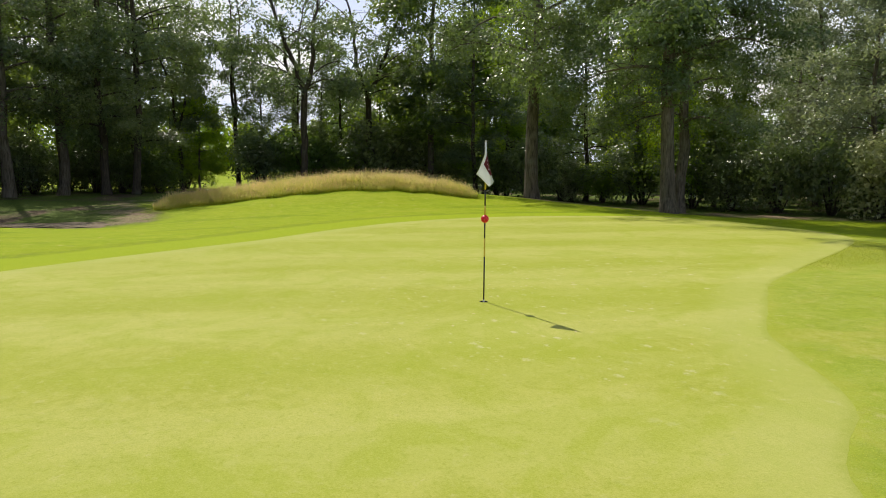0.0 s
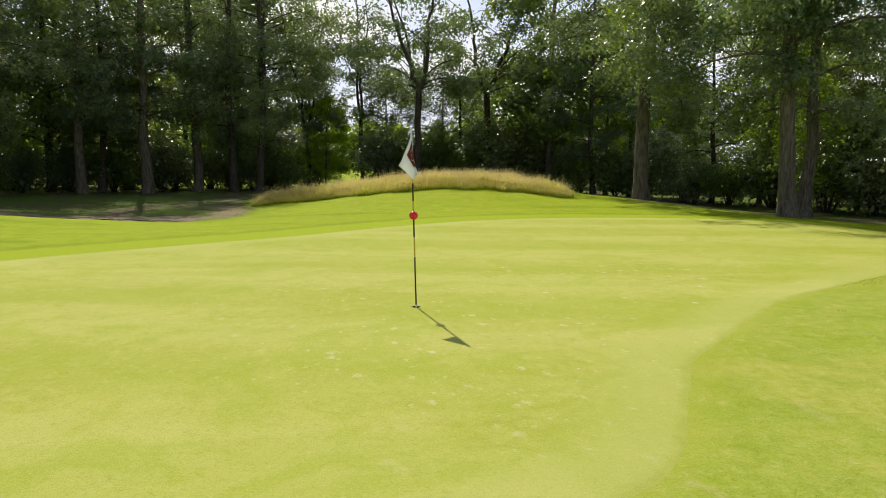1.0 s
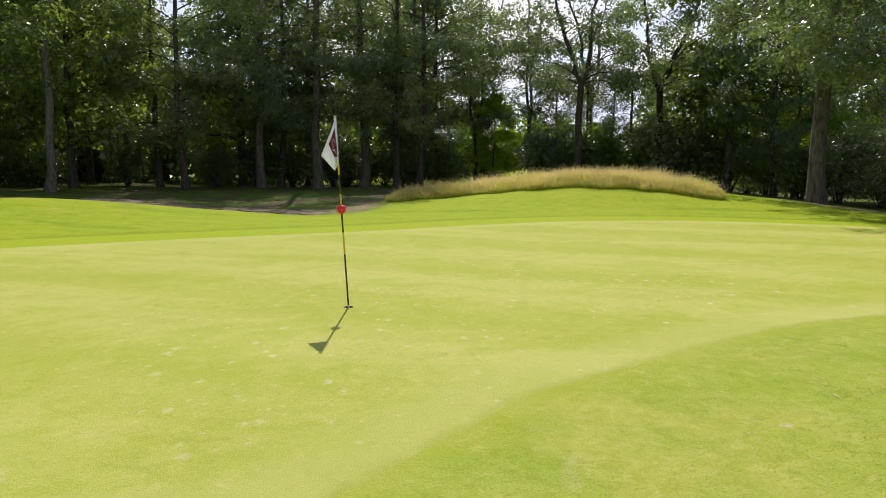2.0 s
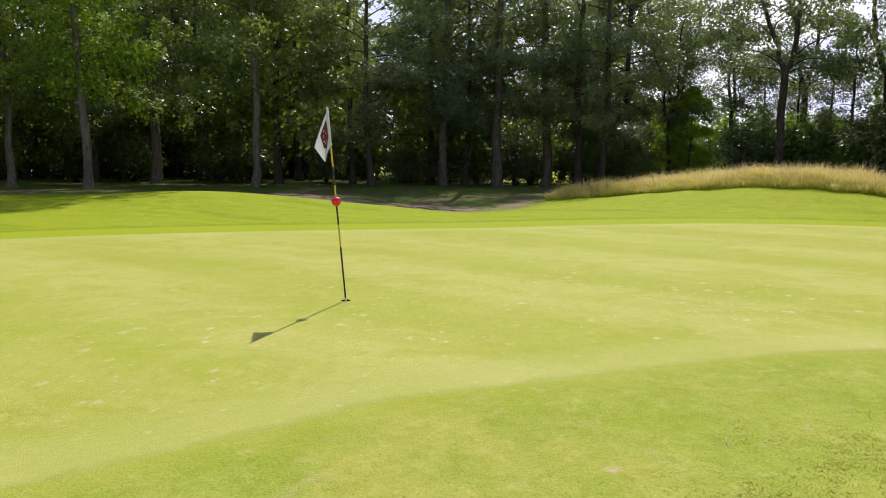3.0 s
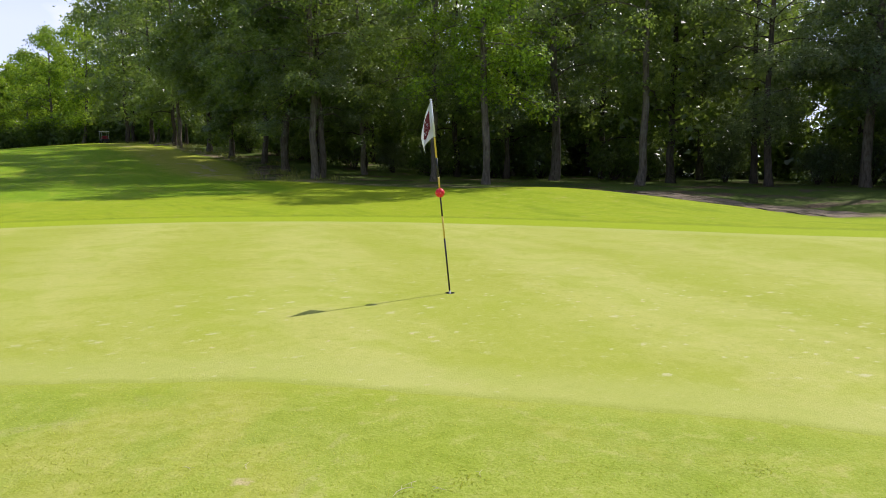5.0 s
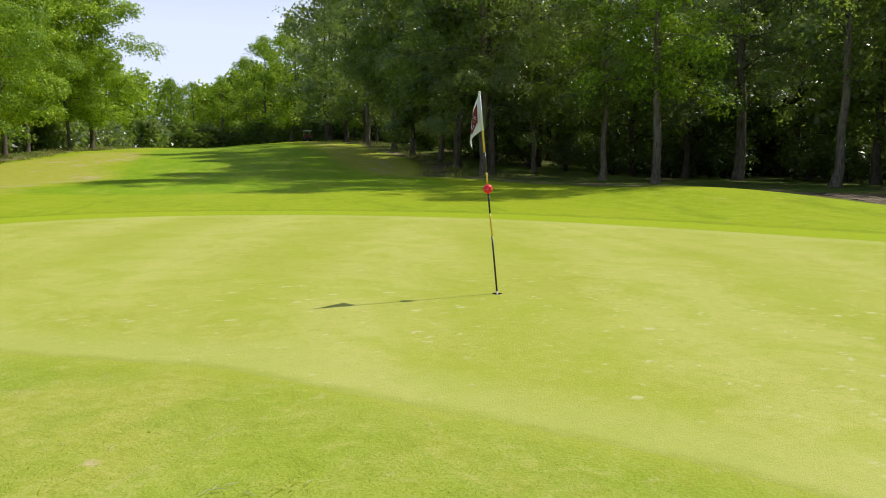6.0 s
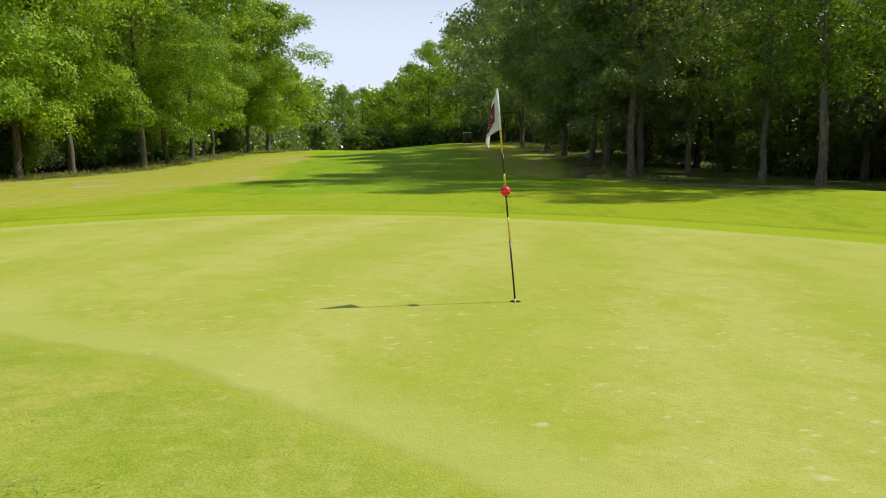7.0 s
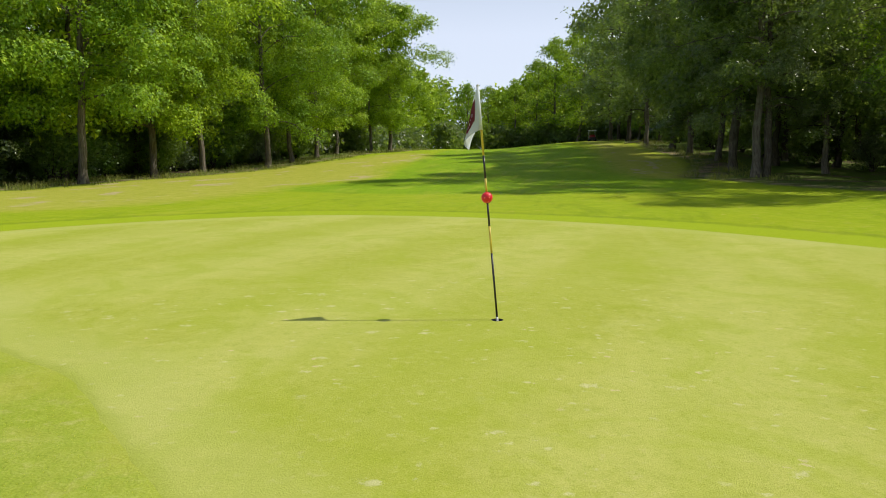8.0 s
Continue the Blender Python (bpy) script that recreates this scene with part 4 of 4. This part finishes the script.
WEST = [(0, -26.4, 30.0, 0, 0.95), (2, -30.5, 25.0, 200, 1.0), (1, -27.6, 39.0, 200, 0.9), (2, -32.0, 43.5, 120, 1.1), (0, -27.2, 44.8, 250, 0.95), (1, -24.8, 51.2, 40, 0.9),
        (2, -25.2, 58.0, 180, 1.0), (0, -26.5, 68, 300, 0.95), (1, -27.0, 76, 90, 0.85), (0, -24.4, 82, 160, 0.8)]
for k, x, y, turn, size in WEST:
    OAKS[k].put(stand(x, y, turn, size, size * 1.05), group="oaks along the fairway")
# east edge: most crowns take the leaf colour darkened for their shaded side
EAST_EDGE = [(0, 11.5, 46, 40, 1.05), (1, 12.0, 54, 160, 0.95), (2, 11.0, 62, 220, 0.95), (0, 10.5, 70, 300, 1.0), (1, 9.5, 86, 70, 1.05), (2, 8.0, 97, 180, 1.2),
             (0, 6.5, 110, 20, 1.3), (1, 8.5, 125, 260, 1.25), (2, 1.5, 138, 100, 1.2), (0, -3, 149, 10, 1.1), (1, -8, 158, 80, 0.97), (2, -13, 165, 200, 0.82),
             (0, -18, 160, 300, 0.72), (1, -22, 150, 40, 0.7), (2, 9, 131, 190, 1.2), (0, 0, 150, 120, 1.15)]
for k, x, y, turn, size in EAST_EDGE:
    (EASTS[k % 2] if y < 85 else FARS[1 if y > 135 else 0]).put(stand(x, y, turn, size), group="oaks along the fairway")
for x, y, turn, size in ((9.6, -22.6, 300, 0.62), (12.8, -24.4, 0, 1.15), (16.6, -26.4, 120, 1.2), (20.8, -27.6, 250, 1.45), (10.2, -26.5, 60, 1.0), (25.0, -30.0, 30, 1.2), (18.5, -31.0, 200, 1.3)):
    PALES[0].put(stand(x, y, turn, size * 0.66), group="pale trees beside the green")

OAKS[1].put(stand(-22.9, 86, 150, 0.95, 0.92), group="oaks along the fairway")
DARKS[1].put(stand(-31.5, 22, 310, 1.0), group="oaks along the fairway")
DARKS[0].put(stand(-33.5, 31, 110, 0.95), group="oaks along the fairway")

# the stand behind
rng = random.Random(5)


def scatter(poly, count, gap, inset, taken, box):
    out = []
    tries = 0
    while len(out) < count and tries < count * 80:
        tries += 1
        x, y = rng.uniform(box[0], box[1]), rng.uniform(box[2], box[3])
        if float(signed_distance(np.array([x]), np.array([y]), poly)[0]) < inset:
            continue
        if all((x - a) ** 2 + (y - b) ** 2 > gap * gap for a, b in taken):
            taken.append((x, y))
            out.append((x, y))
    return out


for x, y, size, k in ((7.4, -24.6, 1.2, 2), (9.2, -23.8, 1.3, 2), (11.2, -24.2, 1.2, 0), (13.4, -23.4, 1.35, 2), (15.4, -22.8, 1.25, 0), (17.4, -21.8, 1.2, 0), (19.0, -20.6, 1.1, 0), (29.0, -17.6, 0.9, 2), (44.0, 9.6, 1.1, 0), (43.2, 7.0, 1.0, 0), (46.5, 11.5, 1.2, 3), (40.5, 12.6, 1.0, 0)):
    BUSHES[k].put(stand(x, y, x * 40, size), group="woodland shrubs")
taken = [(row[2], row[3]) for row in FRONT] + [(row[1], row[2]) for row in WEST + EAST_EDGE]
# mostly shade-coloured trees here; the west stand below takes the sunlit leaf colour
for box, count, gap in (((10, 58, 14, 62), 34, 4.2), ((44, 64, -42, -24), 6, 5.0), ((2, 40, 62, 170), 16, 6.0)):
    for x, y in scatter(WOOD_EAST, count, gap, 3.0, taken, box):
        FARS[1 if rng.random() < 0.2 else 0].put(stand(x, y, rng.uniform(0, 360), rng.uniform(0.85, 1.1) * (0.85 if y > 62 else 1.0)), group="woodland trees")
for x, y in scatter(WOOD_WEST, 16, 5.0, 3.5, taken, (-44, -28, 12, 110)):
    FARS[1 if rng.random() < 0.75 else 0].put(stand(x, y, rng.uniform(0, 360), rng.uniform(0.85, 1.1)), group="woodland trees")


def along(line, gap):
    """Evenly spaced places along a broken line, a little off it."""
    out = []
    for (x0, y0), (x1, y1) in zip(line, line[1:]):
        n = max(1, int(math.hypot(x1 - x0, y1 - y0) / gap))
        out += [(x0 + (x1 - x0) * k / n + rng.uniform(-0.3, 0.3) * gap, y0 + (y1 - y0) * k / n + rng.uniform(-0.3, 0.3) * gap) for k in range(n)]
    return out


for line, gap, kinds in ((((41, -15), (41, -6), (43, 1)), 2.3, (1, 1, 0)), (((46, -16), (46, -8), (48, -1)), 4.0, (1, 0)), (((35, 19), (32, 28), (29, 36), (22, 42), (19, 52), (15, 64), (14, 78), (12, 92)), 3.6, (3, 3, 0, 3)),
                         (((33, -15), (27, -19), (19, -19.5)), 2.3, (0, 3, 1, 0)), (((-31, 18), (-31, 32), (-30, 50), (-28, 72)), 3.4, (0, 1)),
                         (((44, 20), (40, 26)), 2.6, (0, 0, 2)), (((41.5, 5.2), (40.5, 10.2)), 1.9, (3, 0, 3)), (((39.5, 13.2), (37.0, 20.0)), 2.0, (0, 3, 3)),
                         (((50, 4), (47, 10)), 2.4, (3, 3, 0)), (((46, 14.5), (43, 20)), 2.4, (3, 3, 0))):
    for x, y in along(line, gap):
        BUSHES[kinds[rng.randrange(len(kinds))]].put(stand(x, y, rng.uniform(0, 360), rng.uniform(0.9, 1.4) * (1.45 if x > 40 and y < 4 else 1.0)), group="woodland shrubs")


def far_woods(label, line, gap, height, width, leaves, size, material, seed):
    """Massed distant crowns down to the ground, too many to count."""
    g = np.random.default_rng(seed)
    centres, radii = [], []
    for x, y in along(line, gap):
        h = height * g.uniform(0.75, 1.15)
        base = float(land(x, y))
        for k in range(60):
            t = (k + g.random()) / 60
            r = width * 0.5 * (0.75 if t < 0.3 else math.sin(math.pi * (0.3 + 0.66 * t)))
            a = g.uniform(0, 2 * math.pi)
            centres.append((x + r * math.cos(a) * g.uniform(0.2, 1), y + r * math.sin(a) * g.uniform(0.2, 1), base + 0.4 + (h - 1) * t))
            radii.append(width * g.uniform(0.08, 0.2))
    v, f = leaf_cloud(g, np.array(centres), np.array(radii), leaves, size, 0.85, 0.4)
    tagged(new("far_woods", mesh_of("far_woods", v.tolist(), f.tolist(), material, smooth=False)), label, "woods", kind="stuff")


# undergrowth and deep trees use the oak leaf colour darkened for woodland shade
far_woods("low undergrowth at the fairway's end", ((10, 128), (2, 142), (-6, 152), (-14, 158), (-23, 146), (-25, 130)), 2.4, 4.8, 5, 26000, 0.6, LEAF_SHADE, 97)
far_woods("low undergrowth behind the oaks", ((-35, 14), (-34, 30), (-33, 48), (-30, 66), (-28, 90), (-27, 126)), 2.8, 3.8, 4.5, 34000, 0.46, LEAF_SHADE, 98)
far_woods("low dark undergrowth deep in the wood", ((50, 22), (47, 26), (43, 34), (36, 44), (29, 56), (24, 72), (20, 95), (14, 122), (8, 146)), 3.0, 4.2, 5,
          40000, 0.6, LEAF_SHADE, 96)
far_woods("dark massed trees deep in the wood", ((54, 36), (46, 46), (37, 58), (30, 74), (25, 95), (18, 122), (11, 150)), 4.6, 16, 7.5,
          80000, 0.62, LEAF_SHADE, 91)
far_woods("dark low trees at the far side of the wood", ((66, 22), (61, 27), (55, 33)), 3.4, 8.5, 6.0, 24000, 0.5, LEAF_SHADE, 99)
far_woods("green massed trees closing the fairway's end", ((12, 160), (2, 170), (-10, 178), (-22, 172)), 3.0, 17, 7, 60000, 0.75, LEAF_OAK, 95)
far_woods("green massed trees behind the oaks", ((-26, 165), (-33, 146), (-37, 112), (-38, 74), (-39, 42), (-46, 12)), 5.0, 15, 8,
          46000, 0.8, LEAF_OAK, 92)
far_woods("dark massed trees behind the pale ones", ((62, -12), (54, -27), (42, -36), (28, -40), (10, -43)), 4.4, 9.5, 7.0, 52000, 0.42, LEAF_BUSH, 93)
far_woods("distant wood beyond a sunlit lawn", ((175, 75), (170, 20), (150, -30), (120, -62)), 7.0, 11, 10, 40000, 1.1, LEAF_OAK, 94)


# ---- grasses ----
def blades(name, label, spots, heights, width, lean, material, seed, category="grass", droop=0.5):
    """Bent blades at the given spots, one mesh."""
    g = np.random.default_rng(seed)
    n = len(spots)
    base = np.column_stack([spots, land(spots[:, 0], spots[:, 1])])
    az = g.uniform(0, 2 * math.pi, n)
    face = np.column_stack([np.cos(az), np.sin(az), np.zeros(n)])
    out = np.column_stack([-np.sin(az), np.cos(az), np.zeros(n)])
    tilt = g.normal(0, lean, n)
    w = width * g.uniform(0.7, 1.3, n)
    mid = base + out * (heights * tilt * 0.4)[:, None] + np.array([0, 0, 1]) * (heights * 0.58)[:, None]
    tip = base + out * (heights * tilt * (1 + droop))[:, None] + np.array([0, 0, 1]) * heights[:, None]
    v = np.stack([base - face * w[:, None], base + face * w[:, None], mid + face * (w * 0.8)[:, None], mid - face * (w * 0.8)[:, None], tip], 1).reshape(-1, 3)
    k = np.arange(n)[:, None] * 5
    faces = (k + np.array([0, 1, 2, 3])).tolist() + (k + np.array([3, 2, 4])).tolist()
    me = mesh_of(name, v.tolist(), faces, material, smooth=False)
    me.attributes.new("tip", "FLOAT", "POINT").data.foreach_set("value", np.tile(np.array([0, 0, 0.3, 0.3, 1.0], np.float32), n))
    return tagged(new(name, me), label, category, kind="stuff")


grs = np.random.default_rng(8)
# tall meadow grass on the mound
m_edge = closed_curve([(21.3, 5.0), (21.5, 3.0), (21.7, 1.2), (21.6, -1.0), (21.4, -3.0), (21.1, -5.5), (20.5, -7.8), (21.4, -8.2), (24.6, -7.2), (26.5, -3.0), (25.6, 1.4), (23.4, 4.4)], 60)
pts = np.column_stack([grs.uniform(19, 27, 260000), grs.uniform(-9, 6, 260000)])
sd = signed_distance(pts[:, 0], pts[:, 1], m_edge) + 0.14 * np.sin(pts[:, 1] * 3.1 + np.sin(pts[:, 1] * 1.3))
pts, sd = pts[sd > 0][:112000], sd[sd > 0][:112000]
tussock = 1 + 0.2 * np.sin(pts[:, 0] * 2.1 + 3 * np.sin(pts[:, 1] * 0.9)) * np.sin(pts[:, 1] * 1.7)
blades("meadow_grass", "tall seeding meadow grass, green below and pinkish tan above, on the mound", pts,
       (0.27 + 0.25 * smoothstep(0, 0.8, sd)) * grs.uniform(0.45, 1.15, len(pts)) * tussock * np.where(grs.random(len(pts)) < 0.12, 1.3, 0.95), 0.0068, 0.5, MEADOW, 3)
# collar grass before the green: stalks lying in the turf, and rougher tufts away from it
pts = np.column_stack([grs.uniform(-8.4, 0.8, 160000), grs.uniform(-6.2, 1.2, 160000)])
sd = signed_distance(pts[:, 0], pts[:, 1], GREEN_EDGE)
near = (sd < -0.01) & (sd > -2.7) & (grs.random(len(pts)) < 1.1 + sd * 0.2)
pts, sd = pts[near][:26000], sd[near][:26000]
ragged = 0.6 + 0.5 * np.sin(pts[:, 0] * 5.3 + 2 * np.sin(pts[:, 1] * 3.1)) * np.sin(pts[:, 1] * 6.1 + pts[:, 0] * 2)
blades("collar_grass", "short green grass collar round the putting surface", pts, (0.003 + 0.005 * smoothstep(0.1, 1.6, -sd) * ragged) * grs.uniform(0.4, 1.5, len(pts)), 0.0021, 1.5, BLADES, 4)
pts = np.column_stack([grs.uniform(-2.6, 4.0, 90000), grs.uniform(-11.5, -3.4, 90000)])
sd = signed_distance(pts[:, 0], pts[:, 1], GREEN_EDGE)
pts = pts[(sd < -0.01) & (sd > -2.6) & (grs.random(len(pts)) < smoothstep(0.1, 1.6, pts[:, 0]) * smoothstep(-5.2, -6.6, pts[:, 1]))][:20000]
blades("collar_grass", "sunlit grass verge sloping off the putting surface", pts, 0.015 * grs.uniform(0.4, 1.5, len(pts)), 0.004, 1.3, BLADES, 7)
tufts = np.column_stack([grs.normal(-3.1, 0.6, 90), grs.normal(-4.95, 0.33, 90)])
pts = tufts[grs.integers(0, 90, 4800)] + grs.normal(0, 0.06, (4800, 2))
blades("rough_grass", "ragged tufts of rough grass with straw", pts, 0.010 * grs.uniform(0.3, 1.6, len(pts)), 0.0024, 2.4, BLADES, 6)
# rank grass along the wood edges
pts = []
for poly, box, num in ((WOOD_WEST, (-34, -20, 14, 100), 9000), (WOOD_EAST, (2, 20, 34, 112), 9000)):
    q = np.column_stack([grs.uniform(box[0], box[1], num * 6), grs.uniform(box[2], box[3], num * 6)])
    s = signed_distance(q[:, 0], q[:, 1], poly)
    clumpy = np.sin(q[:, 0] * 1.7 + 1.3 * np.sin(q[:, 1] * 0.8)) * np.sin(q[:, 1] * 1.1) > 0.05
    pts.append(q[(s > (-0.9 if box[0] < 0 else 0.2)) & (s < 4.0) & clumpy][:num])
pts = np.concatenate(pts)
blades("woodland_grass", "rank grass and stalks along the wood edge", pts, 0.28 * grs.uniform(0.3, 1.5, len(pts)), 0.012, 0.7, FERN, 5)


# ---- dry stalks lying in the near grass ----
def make_stalk():
    verts, faces = [], []
    tube_rows(verts, faces, [Vector(p) for p in ((-0.09, 0, 0.006), (-0.04, 0.012, 0.018), (0.02, 0.006, 0.022), (0.09, -0.02, 0.012))], [0.002, 0.003, 0.003, 0.0012], 5)
    tube_rows(verts, faces, [Vector(p) for p in ((0.0, 0.008, 0.02), (0.035, 0.04, 0.02), (0.055, 0.065, 0.008))], [0.0022, 0.002, 0.001], 4)
    return tagged(new("dry_stalk", mesh_of("dry_stalk", verts, faces, STRAW)), "bleached dry stalk lying on the short grass", "twig", "dry stalks in the grass")


stalk = None
for x, y, turn in ((-2.57, -4.23, 20), (-2.50, -4.17, 200), (-2.18, -4.23, 60), (-2.42, -4.28, 130), (-3.08, -3.6, 75), (-3.33, -3.49, 300), (-2.34, -4.62, 10)):
    at = pose(x, y, float(land(x, y)) + 0.004, 0, 0, turn) @ Matrix.Scale(0.62, 4)
    if stalk is None:
        stalk = make_stalk()
        stalk.matrix_basis = at
    else:
        copy_thing(stalk, at)


# ---- fallen branch on the bank ----
def build_branch():
    x, y = 7.9, 83.0
    z = float(land(x, y))
    branch = thing("fallen_branch", "bare pale fallen branch lying on the grassy bank", "branch", at=pose(x, y, z, 0, 0, 20))
    bone = [(-1.3, 0.0, 0.05), (-0.6, 0.12, 0.12), (0.1, 0.05, 0.22), (0.8, 0.16, 0.36), (1.4, 0.1, 0.45)]
    fork = [(0.1, 0.05, 0.22), (0.5, -0.35, 0.26), (0.9, -0.6, 0.22)]
    verts, faces = [], []
    tube_rows(verts, faces, [Vector(p) for p in bone], [0.075, 0.065, 0.055, 0.04, 0.015], 7)
    part("limb", mesh_of("limb", verts, faces, BARK_GREY), BARK_GREY, branch)
    verts, faces = [], []
    tube_rows(verts, faces, [Vector(p) for p in fork], [0.04, 0.03, 0.012], 6)
    part("twig", mesh_of("twig", verts, faces, BARK_GREY), BARK_GREY, branch)


build_branch()


# ---- golf cart far up the fairway ----
def rounded_box(size, at, bevel):
    bm = bmesh.new()
    bmesh.ops.create_cube(bm, size=1.0, matrix=Matrix.Translation(at) @ Matrix.Diagonal((*size, 1)))
    bmesh.ops.bevel(bm, geom=bm.edges[:], offset=bevel, segments=2, affect="EDGES")
    return bm


def build_cart():
    white, tyre = plain("cart_roof_white", (0.86, 0.86, 0.85), 0.4), plain("tyre_rubber", (0.02, 0.02, 0.02), 0.8)
    paint, seat = plain("cart_dark_paint", (0.05, 0.05, 0.055), 0.3), plain("red_vinyl", (0.45, 0.04, 0.05), 0.5)
    x, y = 3.85, 122.0
    cart = thing("golf_cart", "small dark golf cart with red seat and white roof", "golf cart", at=pose(x, y, float(land(x, y)), 0, 0, 98))
    part("body", rounded_box((2.2, 1.1, 0.45), (0, 0, 0.48), 0.1), paint, cart)
    part("cowl", rounded_box((0.55, 1.05, 0.45), (0.85, 0, 0.80), 0.12), paint, cart)
    part("seat", rounded_box((0.5, 1.05, 0.16), (-0.2, 0, 0.80), 0.05), seat, cart)
    part("backrest", rounded_box((0.12, 0.85, 0.22), (-0.48, 0, 1.02), 0.05), seat, cart)
    part("roof", rounded_box((1.9, 1.3, 0.14), (-0.05, 0, 1.84), 0.05), white, cart)
    for sx, sy in ((0.72, 0.5), (0.72, -0.5), (-0.75, 0.5), (-0.75, -0.5)):
        bm = bmesh.new()
        ring_tube(bm, (sx, sy, 0.68), (sx * 0.95, sy, 1.80), 0.022, 0.022, 8)
        part("post", bm, white, cart)
        bm = bmesh.new()
        ring_tube(bm, (sx, sy - 0.1, 0.23), (sx, sy + 0.1, 0.23), 0.23, 0.23, 16)
        part("wheel", bm, tyre, cart)


build_cart()
